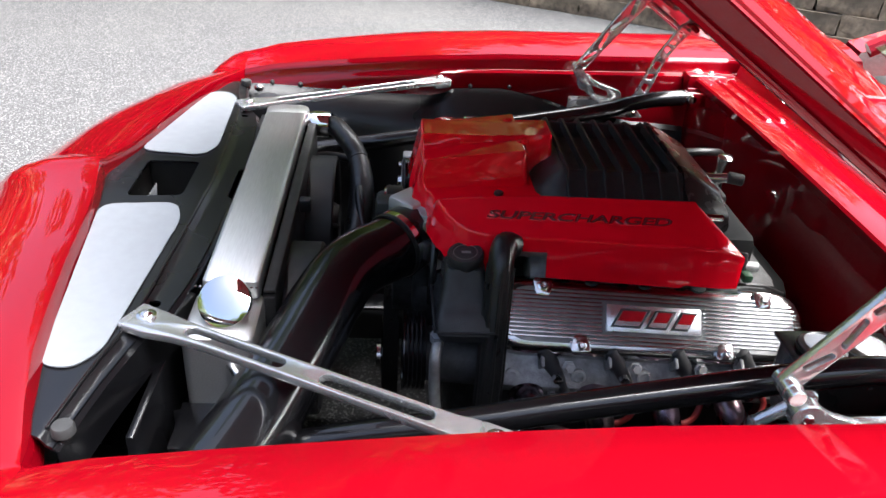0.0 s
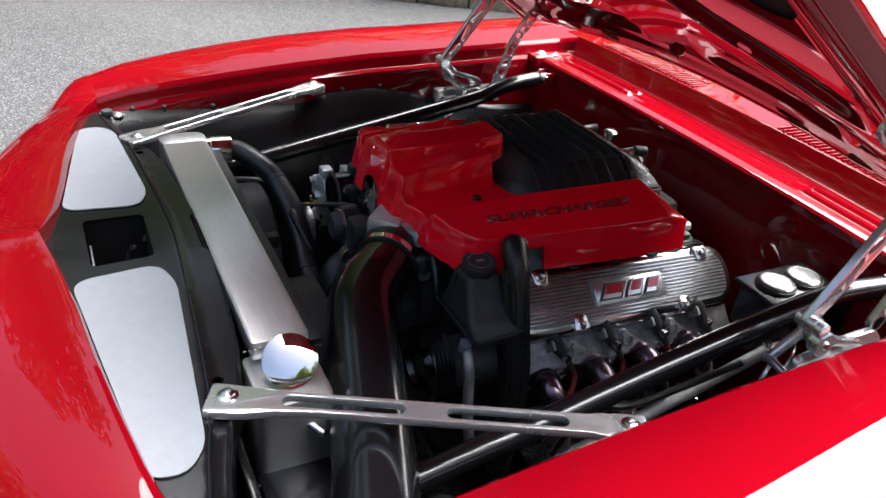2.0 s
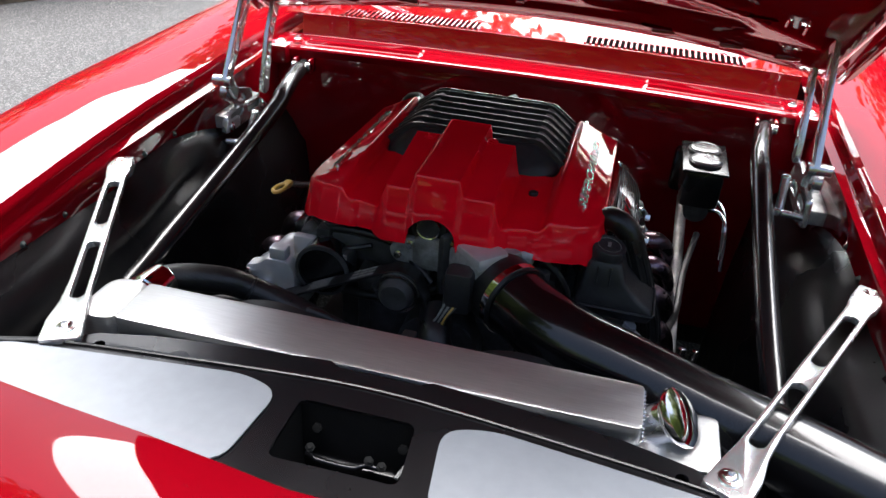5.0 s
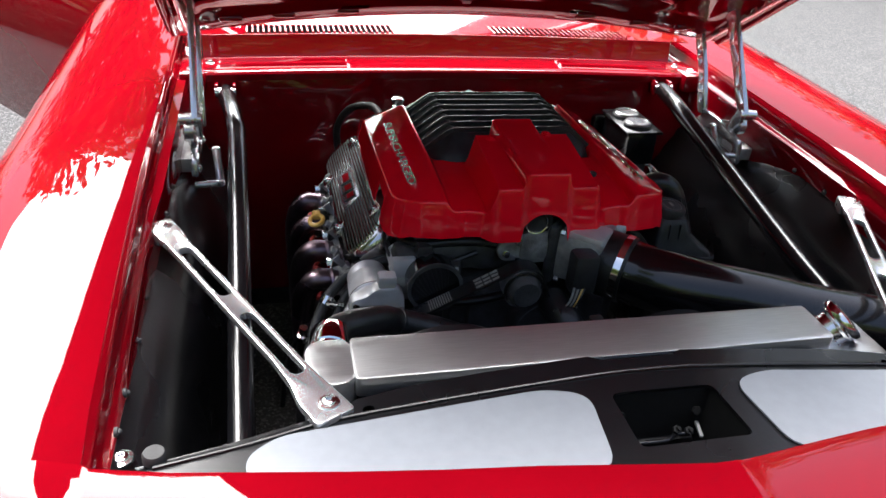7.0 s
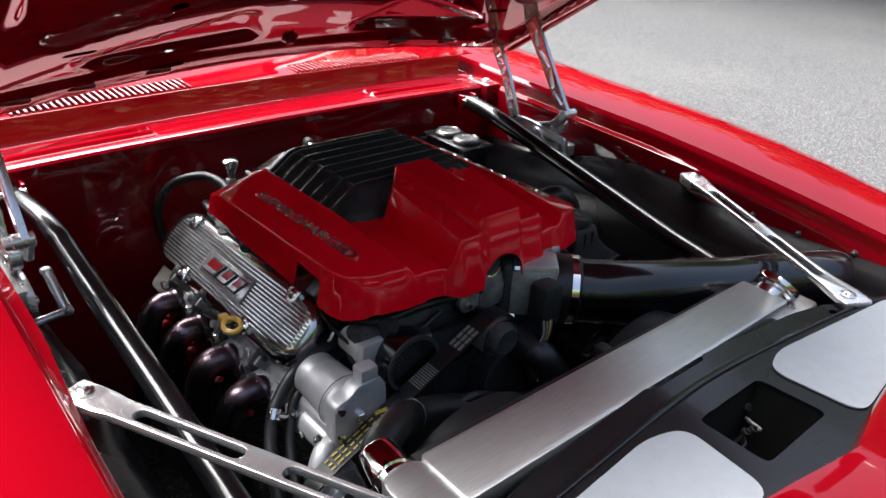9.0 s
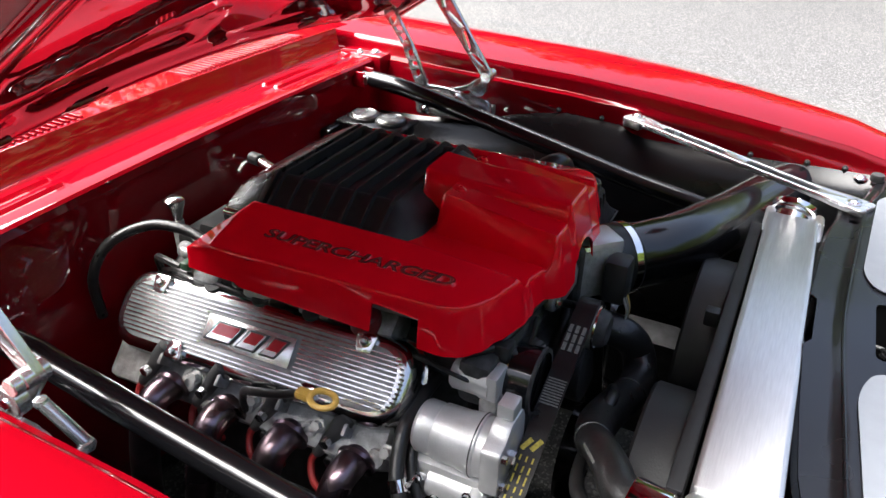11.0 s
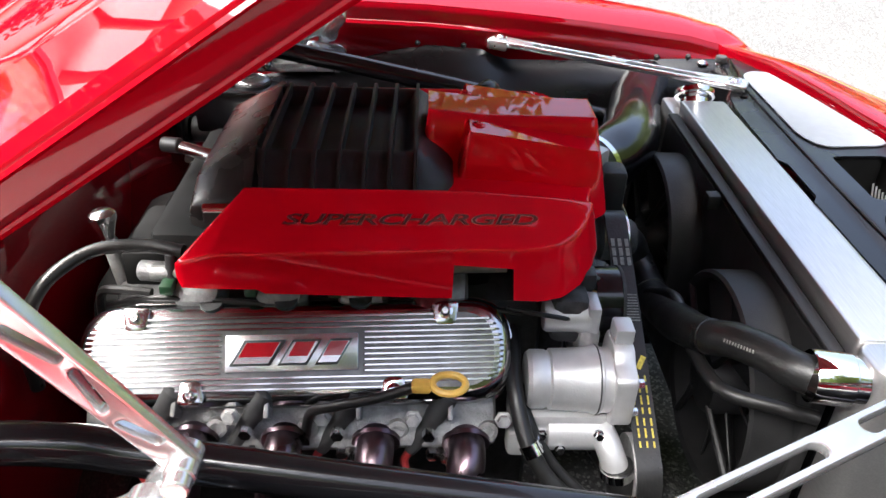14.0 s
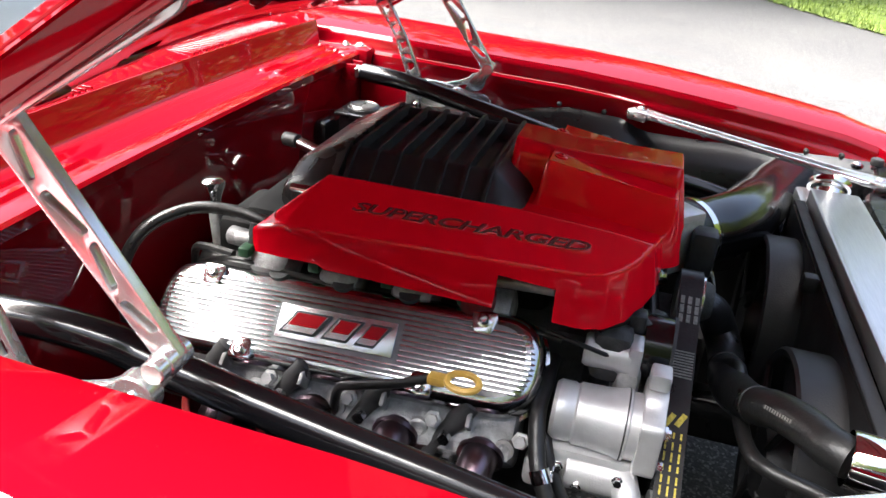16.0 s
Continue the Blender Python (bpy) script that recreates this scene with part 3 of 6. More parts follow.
def cabin():
    gl = skin([[(x * w, y, z) for x in (-1, -0.5, 0, 0.5, 1)] for y, z, w in ((1.45, 0.975, 0.64), (1.75, 1.14, 0.60), (2.05, 1.30, 0.54))])
    for v in gl.verts:
        v.co.y += 0.10 * (v.co.x / 0.64) ** 2
    wd = part("windshield", thicken(gl, 0.005), GLASS, car, "raked clear windshield")
    wd.visible_shadow = False
    part("roof", thicken(skin([[(x, y, z + 0.03 * (1 - (x / 0.6) ** 2)) for x in (-0.56, -0.4, 0, 0.4, 0.56)] for y, z in ((2.08, 1.31), (2.5, 1.35), (3.0, 1.30), (3.4, 1.10))]), 0.01), RED, car)
    for s in (1, -1):
        part("pillar", tube([(s * 0.665, 1.55, 0.96), (s * 0.60, 1.9, 1.17), (s * 0.555, 2.16, 1.31)], 0.022, 8), RED, car)
        part("quarter_panel", thicken(skin([[(s * x, y, z) for x, z in ((0.60, 0.93), (0.80, 0.93), (0.90, 0.88), (0.93, 0.75), (0.93, 0.50), (0.90, 0.28))] for y in (2.55, 3.0, 3.5, 4.0)]), 0.01), RED, car)
        part("rocker", rbox((s * 0.88, 2.05, 0.27), (0.06, 1.05, 0.14), 0.02), RED, car)
        for y in (0.62, 3.35):
            wh = part("wheel", lathe([(0, -0.08), (0.20, -0.08), (0.21, -0.06), (0.21, 0.06), (0.19, 0.08), (0.06, 0.05), (0, 0.05)], (s * 0.80, y, 0.315), (s, 0, 0), 28), CHROME, car)
            part("tyre", lathe([(0.20, -0.10), (0.27, -0.115), (0.305, -0.10), (0.315, -0.06), (0.315, 0.06), (0.305, 0.10), (0.27, 0.115), (0.20, 0.10)], (s * 0.80, y, 0.315), (s, 0, 0), 36), RUBBER, wh)
    part("dashboard", rbox((0, 1.72, 0.80), (1.25, 0.45, 0.24), 0.05), TRIMSHADE, car)
    part("floor_pan", rbox((0, 2.4, 0.26), (1.6, 2.6, 0.06), 0.01), SATIN, car)
    part("rear_deck", rbox((0, 3.75, 0.90), (1.3, 0.7, 0.06), 0.02), RED, car)
    part("driver_door", thicken(skin([[(0.925, y, z) for z in (0.35, 0.6, 0.8, 0.93)] for y in (1.57, 2.0, 2.54)]), 0.03), RED, car)
    # passenger door, standing open
    door = skin([[(-0.90 - 0.62 * u + dx, 1.60 + 0.80 * u + 0.5 * dx, z) for z, dx in ((0.36, 0.03), (0.50, 0.0), (0.70, -0.01), (0.86, 0.0), (0.93, 0.03))] for u in (0, 0.2, 0.5, 0.8, 0.95, 1.0)])
    part("passenger_door", thicken(door, 0.05), RED, car, "red door standing open")


cabin()


def inner_fender(s):
    """Smooth black wheel tub under the fender's red flange."""
    rows = []
    for y in [-0.10] + YS:
        b = lerp(y, [0.12, 0.28, 0.42, 0.60, 0.78, 0.95, 1.09], [0, 0.25, 0.85, 1.0, 0.95, 0.7, 0.6])
        t, x0 = apron_low(y), apron_x(y)
        rows.append([(s * x, y, z) for x, z in ((x0 - 0.002, t + 0.006), (x0 - 0.007, t + 0.001), (x0 - 0.016, t - 0.006), (0.616, t - 0.020), (0.602 - 0.008 * b, t - 0.046), (0.590 - 0.014 * b, min(t - 0.08, 0.71)), (0.576 - 0.020 * b, 0.64), (0.566 - 0.03 * b, 0.48), (0.56 - 0.04 * b, 0.28), (0.56 - 0.04 * b, 0.15))])
    part("inner_fender", thicken(skin(rows), 0.002), SATIN, car, "smooth satin black wheel tub")


inner_fender(1)
inner_fender(-1)
for s in (1, -1):
    part("frame_rail", rbox((s * 0.36, 0.55, 0.30), (0.07, 1.3, 0.10), 0.01), SATIN, car)


def support_panel():
    """Black radiator support cover with a hatch opening and two silver plates let into it."""
    back = [(0.62, -0.042), (0.52, -0.024), (0.42, 0.000), (0.375, 0.022), (0.30, 0.036), (0.2, 0.044), (0.066, 0.051)]
    outline = [(x, y) for x, y in back] + [(0.052, 0.042), (-0.052, 0.042)] + [(-x, y) for x, y in back[::-1]] + [(-0.60, -0.085), (-0.45, -0.125), (-0.2, -0.16), (0, -0.19), (0.2, -0.16), (0.45, -0.125), (0.60, -0.085)]
    hatch = rounded([(-0.070, -0.030), (0.068, -0.030), (0.075, -0.120), (-0.070, -0.122)], 0.012)

    def crease(x):
        return lerp(abs(x), [0, 0.11, 0.23, 0.35, 0.42, 0.50, 0.62], [0.009, 0.005, -0.002, -0.010, -0.018, -0.036, -0.056])

    def level(x, y=-0.1):
        # the rear flange lies a step lower than the deck with the plates
        return 0.846 - 0.05 * max(0, abs(x) - 0.05) ** 1.15 - 0.007 * max(0.0, min(1.0, (y - crease(x)) / 0.007))

    def sag(bm, dz=0.0):
        for v in bm.verts:
            v.co.z += level(v.co.x) + dz
        return bm

    holes = [hatch] + [[(s * 0.362 + 0.008 * math.cos(a * 0.6283), 0.001 + 0.008 * math.sin(a * 0.6283)) for a in range(10)] for s in (1, -1)]
    panel = part("support_panel", thicken(sheet(outline, holes, 0.007, lambda u, v: Vector((u, v, level(u, v)))), 0.004), SATIN, car, "satin black radiator support cover", sharp=60)
    for s in (1, -1):
        pts = [(s * 0.098, -0.030), (s * 0.150, -0.012), (s * 0.47, -0.034), (s * 0.505, -0.060), (s * 0.500, -0.100), (s * 0.111, -0.150)]
        pl = thicken(sheet(rounded(pts, 0.030), [], 0.03, lambda u, v: Vector((u, v, level(u) + 0.0035))), 0.002)
        part("inset_plate", pl, PLATE, panel, "silver satin metal plate")
    # raised bead behind the plates and the flange down to the radiator
    bead = [(x, crease(x) - 0.001) for x in (-0.60, -0.5, -0.42, -0.35, -0.23, -0.11, 0, 0.11, 0.23, 0.35, 0.42, 0.5, 0.60)]
    part("bead", sag(tube([(x, y, 0.0) for x, y in bead], 0.0025, 8, 6), 0.0005), SATIN, panel)
    flange = [[(x, y + 0.0005, -0.0095), (x, y + 0.006, -0.014), (x, y + 0.008, -0.07)] for x, y in [(-x, y) for x, y in back] + back[::-1]]
    part("flange", sag(thicken(skin(flange), 0.003)), SATIN, panel)
    # hollow below the hatch with the latch in it
    part("hatch_box", sag(thicken(skin([[(x * 1.0, y, z) for x, y in ((-0.072, -0.028), (0.070, -0.028), (0.077, -0.122), (-0.072, -0.124), (-0.072, -0.028))] for z in (-0.004, -0.29)]), 0.002)), TRIMSHADE, panel)
    part("hatch_floor", rbox((0, -0.075, 0.56), (0.15, 0.10, 0.004), 0.001), TRIMSHADE, panel)
    latch = part("hood_latch", rbox((0.0, -0.045, 0.735), (0.105, 0.012, 0.085), 0.006), SATIN, panel, "black latch plate with bolts inside the hatch")
    part("latch_ring", lathe([(0.0150, 0), (0.0175, 0.003), (0.0180, 0.008), (0.0150, 0.010), (0.0130, 0.004)], (-0.010, -0.088, 0.778), (0, -0.3, 1), 28), SATIN, latch)
    part("latch_core", lathe([(0, 0.004), (0.009, 0.004), (0.010, 0), (0, 0)], (-0.010, -0.088, 0.778), (0, -0.3, 1), 24), BLACK, latch)
    part("latch_bar", tube([(-0.054, -0.056, 0.788), (-0.046, -0.060, 0.790), (-0.038, -0.063, 0.790), (-0.015, -0.064, 0.790), (0.004, -0.063, 0.790), (0.012, -0.058, 0.790), (0.018, -0.055, 0.790), (0.034, -0.055, 0.790)], 0.0035, 10), SATIN, latch)
    for x, y, z in ((-0.052, -0.051, 0.792), (0.020, -0.052, 0.794), (0.036, -0.054, 0.792)):
        part("latch_bolt", lathe([(0, 0), (0.006, 0), (0.006, 0.004), (0.003, 0.005), (0.003, 0.008), (0, 0.008)], (x, y, z), (0.2, -0.5, 1), 6), TRIMSHADE, latch)
    part("latch_lever", rbox((0.058, -0.045, 0.785), (0.005, 0.028, 0.004), 0.001, Matrix.Rotation(-0.25, 4, "Z")), CASTMID, latch)
    for x, y, z in ((-0.050, -0.032, 0.808), (0.055, -0.032, 0.806)):
        part("hatch_bolt", lathe([(0, 0), (0.006, 0), (0.006, 0.004), (0, 0.005)], (x, y, z), (0, -1, 0.4), 6), TRIMSHADE, panel)
    part("release_cable", tube([(-0.066, -0.05, 0.70), (-0.05, -0.075, 0.735), (-0.02, -0.098, 0.742), (0.015, -0.112, 0.735)], 0.004, 8), RUBBER, latch)
    mesh = None
    for i in range(-5, 6):
        for d in (1, -1):
            x, z = 0.010 * i, 0.745
            bar = rbox((0, 0, 0), (0.0014, 0.003, 0.115), 0.0005, Matrix.Translation((x, -0.1155, z)) @ Matrix.Rotation(0.38 * d, 4, "Y"))
            mesh = bar if mesh is None else join(mesh, bar)
    part("mesh_grille", mesh, ALU, panel, "diamond mesh behind the grille")
    for x, y, z in ((-0.004, -0.140, 0.830), (0.116, -0.128, 0.828)):
        pin = part("latch_guide", lathe([(0, -0.012), (0.008, -0.012), (0.009, -0.006), (0.009, 0.006), (0.006, 0.012), (0, 0.013)], (x, y, z), (0.1, 1, -0.25), 16), RUBBER, panel, "black rubber guide at the nose panel")
        part("guide_screw", cyl((x + 0.006, y + 0.006, z + 0.004), (x + 0.012, y + 0.016, z - 0.010), 0.0045, 10), CASTDARK, pin)
    part("support_wall", rbox((0, 0.012, 0.575), (1.10, 0.012, 0.37), 0.003), SATIN, car)
    for s in (1, -1):
        part("splash_tray", rbox((s * 0.505, 0.085, 0.560), (0.13, 0.15, 0.006), 0.002), SATIN, car)
    part("splash_tray", rbox((0, -0.085, 0.545), (1.10, 0.18, 0.006), 0.002), SATIN, car)


support_panel()
HOOD_O, HOOD_D, HOOD_N = Vector((0, 1.078, 0.955)), Vector((0, -0.829, 0.559)), Vector((0, 0.559, 0.829))


def hood_at(x, s, n):
    arch = 0.062 * max(0, 1 - (x / 0.668) ** 2) * max(0, 1 - s / 1.15) ** 0.8
    return HOOD_O + HOOD_D * s + HOOD_N * (n + arch) + Vector((x, 0, 0))


def hood_panel():
    hood = thing("hood", hood_at(0, 0, 0), "raised red hood with an arched rear edge and a braced underside", "hood")
    xs = [-0.668, -0.660, -0.64, -0.55, -0.45, -0.38, -0.34, -0.30, -0.2, -0.1, 0, 0.1, 0.2, 0.30, 0.34, 0.38, 0.45, 0.55, 0.64, 0.660, 0.668]
    ss = [0.042, 0.050, 0.07, 0.12, 0.25, 0.4, 0.55, 0.7, 0.85, 1.0, 1.12, 1.2, 1.232, 1.24]

    def top(x, s):
        edge = 0.010 if abs(x) > 0.664 or s < 0.044 or s > 1.236 else 0.0
        a = max(0, min(1, (0.40 - abs(x)) / 0.10))
        return 0.034 + 0.026 * (a * a * (3 - 2 * a)) * max(0, min(1, (1.1 - s) / 0.6)) - edge

    part("outer_skin", thicken(skin([[hood_at(x, s, top(x, s)) for x in xs] for s in ss]), -0.003), RED, hood)
    rim = rounded([(-0.662, 0.046), (0.662, 0.046), (0.662, 1.236), (-0.662, 1.236)], 0.03)
    fields = [rounded([(s * 0.08, 0.15), (s * 0.40, 0.13), (s * 0.47, 0.19), (s * 0.16, 0.33)], 0.05) for s in (1, -1)]
    fields += [rounded([(s * 0.20, 0.42), (s * 0.50, 0.27), (s * 0.575, 0.36), (s * 0.59, 0.78), (s * 0.20, 0.80)], 0.09) for s in (1, -1)]
    fields += [rounded([(s * 0.10, 0.88), (s * 0.54, 0.86), (s * 0.54, 1.03), (s * 0.10, 1.06)], 0.05) for s in (1, -1)]
    ovals = [[(s * (0.455 + 0.105 * math.cos(a * 0.2618)), 0.640 + (0.088 + 0.02 * math.cos(a * 0.2618)) * math.sin(a * 0.2618)) for a in range(24)] for s in (1, -1)]
    holes = ovals + [slot((s * 0.24, 0.100), (s * 0.29, 0.098), 0.007) for s in (1, -1)]
    holes += [slot((s * x, q), (s * (x + 0.012), q - 0.006), 0.007, 6) for s in (1, -1) for x, q in ((0.316, 0.372), (0.330, 0.330))]
    holes += [slot((s * 0.43, 0.240), (s * 0.468, 0.243), 0.008, 6) for s in (1, -1)]

    def edge_gap(p, poly):
        best = 1.0
        for (ax, ay), (bx, by) in zip(poly, poly[1:] + poly[:1]):
            ux, uy = bx - ax, by - ay
            k = max(0.0, min(1.0, ((p[0] - ax) * ux + (p[1] - ay) * uy) / (ux * ux + uy * uy + 1e-12)))
            best = min(best, math.hypot(p[0] - ax - ux * k, p[1] - ay - uy * k))
        return best

    def under(x, s):
        # a raised border and softly sunken fields
        d = min(0.668 - abs(x), s - 0.04, 1.24 - s)
        n = 0.004 + 0.010 * max(0, min(1, (d - 0.05) / 0.04))
        for f in fields:
            if inside((x, s), f):
                k = min(1.0, edge_gap((x, s), f) / 0.035)
                n += 0.012 * k * k * (3 - 2 * k)
        return hood_at(x, s, n)

    part("inner_frame", thicken(sheet(rim, holes, 0.016, under), 0.002), RED, hood, sharp=60)
    # black sheets added behind the oval openings in place of their inner shade
    for o in ovals:
        back = plate([[(0.455 * (1 if o[0][0] > 0 else -1) + 1.12 * (x - 0.455 * (1 if o[0][0] > 0 else -1)), 0.64 + 1.12 * (q - 0.64)) for x, q in o]], 0.001)
        for v in back.verts:
            v.co = hood_at(v.co.x, v.co.y, 0.0295 + v.co.z)
        part("opening_shade", back, TRIMSHADE, hood, "black sheet standing in for the shade inside the oval opening")
    part("stamped_boss", lathe([(0, 0.010), (0.008, 0.009), (0.016, 0.004), (0.020, -0.002)], hood_at(-0.022, 0.136, 0.012), -HOOD_N, 20), RED, hood)
    for k in (-1, 0, 1):
        part("stamped_rib", rbox(hood_at(-0.022 + 0.007 * k, 0.136, 0.003), (0.003, 0.022, 0.006), 0.001, axes((0, 0, 0), (1, 0, 0), HOOD_D)), RED, hood)
    for s in (1, -1):
        # rolled edge that turns under towards the fender
        roll = [(0.6680, 0.031), (0.6690, 0.027), (0.6680, 0.024), (0.6570, 0.001), (0.6545, -0.0025), (0.649, -0.004), (0.640, -0.002), (0.636, 0.004)]
        part("side_lip", thicken(skin([[hood_at(s * x, q, n) for x, n in roll] for q in (0.046, 0.2, 0.4, 0.6, 0.8, 1.0, 1.236)]), 0.002), RED, hood)
        for x, q in ((0.28, 0.07), (0.42, 0.07), (0.53, 0.08)):
            part("stamped_boss", rbox(hood_at(s * x, q + 0.01, 0.004), (0.05, 0.025, 0.012), 0.005, axes((0, 0, 0), (1, 0, 0), HOOD_D)), RED, hood)
    part("rear_lip", tube([hood_at(x, 0.050, 0.014) for x in (-0.655, -0.6, -0.45, -0.3, -0.15, 0, 0.15, 0.3, 0.45, 0.6, 0.655)], 0.013, 10, 4), RED, hood)
    part("front_lip", rbox(hood_at(0, 1.232, 0.016), (1.31, 0.014, 0.030), 0.005, axes((0, 0, 0), (1, 0, 0), HOOD_D)), RED, hood)
    part("front_beam", rbox(hood_at(0, 1.14, 0.004), (1.1, 0.10, 0.02), 0.008, axes((0, 0, 0), (1, 0, 0), HOOD_D)), RED, hood)


hood_panel()


# ---------------------------------------------------------------- hinges, braces and bars
def flat_yz(outlines, x, thick, bevel=0.002):
    """A plate standing in a plane of constant x; outlines in (y, z)."""
    m = Matrix(((0, 0, 1, x), (1, 0, 0, 0), (0, 1, 0, 0), (0, 0, 0, 1)))
    return plate(outlines, thick, bevel, m)


def arm_outline(a, b, wa, wb, n=8):
    a, b = Vector(a), Vector(b)
    d = (b - a).normalized()
    t = math.atan2(d.y, d.x)
    return [(b.x + wb * math.cos(t - math.pi / 2 + math.pi * k / n), b.y + wb * math.sin(t - math.pi / 2 + math.pi * k / n)) for k in range(n + 1)] + \
           [(a.x + wa * math.cos(t + math.pi / 2 + math.pi * k / n), a.y + wa * math.sin(t + math.pi / 2 + math.pi * k / n)) for k in range(n + 1)]


def lattice(a, b, w, count, u0=0.10, u1=0.90):
    """Slanted windows along an arm from a to b, w half wide."""
    a, b = Vector(a), Vector(b)
    d, L = (b - a).normalized(), (b - a).length
    nrm = Vector((-d.y, d.x))
    out = []
    for k in range(count):
        s = L * (u0 + (u1 - u0) * k / count)
        e = L * (u0 + (u1 - u0) * (k + 0.72) / count)
        lean = w * 0.8 * (1 if k % 2 else -1)
        q = [a + d * (s + max(0, lean)) - nrm * w, a + d * (e + min(0, lean) * 0) - nrm * w, a + d * (e - max(0, lean)) + nrm * w, a + d * (s - min(0, lean)) + nrm * w]
        out.append(rounded([tuple(v) for v in q], w * 0.35, 3))
    return out


def hood_hinge(s):
    h = thing("lift_arm_assembly", (s * 0.612, 0.86, 0.785), "polished billet aluminium hood lift arms with cut-out windows", "lift arm", "pair of hood lift arms")
    q = 0.0 if s > 0 else -0.040
    base = [(0.765, 0.775), (0.965, 0.770), (0.968, 0.815 + q), (0.935, 0.848 + q), (0.88, 0.847 + q), (0.83, 0.838 + q * 0.5), (0.775, 0.832 + q * 0.5)]
    part("base_plate", flat_yz([rounded(base, 0.012), slot((0.80, 0.805), (0.84, 0.806), 0.009), slot((0.88, 0.80), (0.92, 0.80), 0.010)], s * 0.597, 0.012), BILLET, h)
    part("mounting_block", rbox((s * 0.621, 0.86, 0.798), (0.044, 0.17, 0.030), 0.003), CAST, h)
    j, t = (0.780, 0.893), (0.922, 1.088)
    windows = []
    d2 = Vector((t[0] - j[0], t[1] - j[1])).normalized()
    q2 = Vector((-d2.y, d2.x))
    for u0, u1, v0, v1 in ((0.026, 0.060, 0.006, -0.005), (0.072, 0.112, -0.004, 0.006), (0.122, 0.166, 0.007, -0.005), (0.178, 0.216, -0.006, 0.007)):
        c = [(u0, v0 - 0.0055), (u0, v0 + 0.0045), (u1, v1 + 0.0045), (u1, v1 - 0.0055)]
        windows.append(rounded([(j[0] + d2.x * u + q2.x * v, j[1] + d2.y * u + q2.y * v) for u, v in c], 0.004, 3))
    arm = flat_yz([arm_outline(j, t, 0.013, 0.020)] + windows, s * 0.588, 0.012)
    fa = part("front_arm", arm, BILLET, h, "slender arm with slanted windows")
    part("pivot", cyl((s * 0.576, *j), (s * 0.618, *j), 0.011), BILLET, fa)
    r0, r1, r2 = (0.948, 0.852 + q * 0.6), (0.985, 0.935), (1.035, 1.010)
    part("rear_arm", join(flat_yz([arm_outline(r0, r1, 0.016, 0.013)] + lattice(r0, r1, 0.008, 3, 0.15, 0.95), s * 0.588, 0.012), flat_yz([arm_outline(r1, r2, 0.013, 0.016)] + lattice(r1, r2, 0.008, 3, 0.12, 0.9), s * 0.5881, 0.012)), BILLET, h)
    k = (0.806, 0.858)
    link = [(0.790, 0.872), (0.815, 0.8735), (0.838, 0.858), (0.905, 0.838), (0.905, 0.806), (0.845, 0.806), (0.800, 0.842)]
    part("link", join(flat_yz([rounded(link, 0.014), rounded([(0.825, 0.850), (0.868, 0.836), (0.872, 0.820), (0.838, 0.826)], 0.008)], s * 0.602, 0.013), cyl((s * 0.594, *k), (s * 0.612, *k), 0.020, 28)), BILLET, h, "flat link with a three-cornered hole")
    part("link_pin", cyl((s * 0.590, *k), (s * 0.615, *k), 0.0065, 16), MIRROR, h)
    part("knuckle", join(cyl((s * 0.574, *j), (s * 0.606, *j), 0.0125, 24), flat_yz([arm_outline(j, k, 0.0125, 0.012)], s * 0.583, 0.012)), BILLET, h)
    for y, z in (r0, (0.79, 0.785), (0.94, 0.785)):
        part("hinge_bolt", bolt((s * 0.590, y, z), (-s, 0, 0), 0.008, 0.006), MIRROR, h)
    part("spring_rod", cyl((s * 0.600, 0.775, 0.795 + q), (s * 0.545, 0.785, 0.795 + q), 0.007), BILLET, h)
    part("spring", cyl((s * 0.550, 0.785, 0.798 + q), (s * 0.556, 0.835, 0.842 + q), 0.0085), BILLET, h)
    part("rod_end", lathe([(0, -0.009), (0.009, -0.006), (0.011, 0), (0.009, 0.006), (0, 0.009)], (s * 0.550, 0.785, 0.796 + q), (0, 0, 1), 16), BILLET, h)
    part("rod_end", lathe([(0, -0.008), (0.008, -0.005), (0.010, 0), (0.008, 0.005), (0, 0.008)], (s * 0.557, 0.838, 0.845 + q), (0, 0, 1), 16), BILLET, h)
    b0, b1 = (1.045, 1.005), (0.745, 1.195)
    part("hood_bracket", flat_yz([arm_outline(b0, b1, 0.018, 0.016)] + lattice(b0, b1, 0.010, 7, 0.08, 0.94), s * 0.612, 0.010), BILLET, h)
    if s < 0:
        h.location.x -= 0.012
    part("bracket_foot", rbox((s * 0.625, 0.90, 1.108), (0.03, 0.34, 0.006), 0.002, Matrix.Rotation(-math.atan(0.633), 4, "X")), BILLET, h)


hood_hinge(1)
hood_hinge(-1)


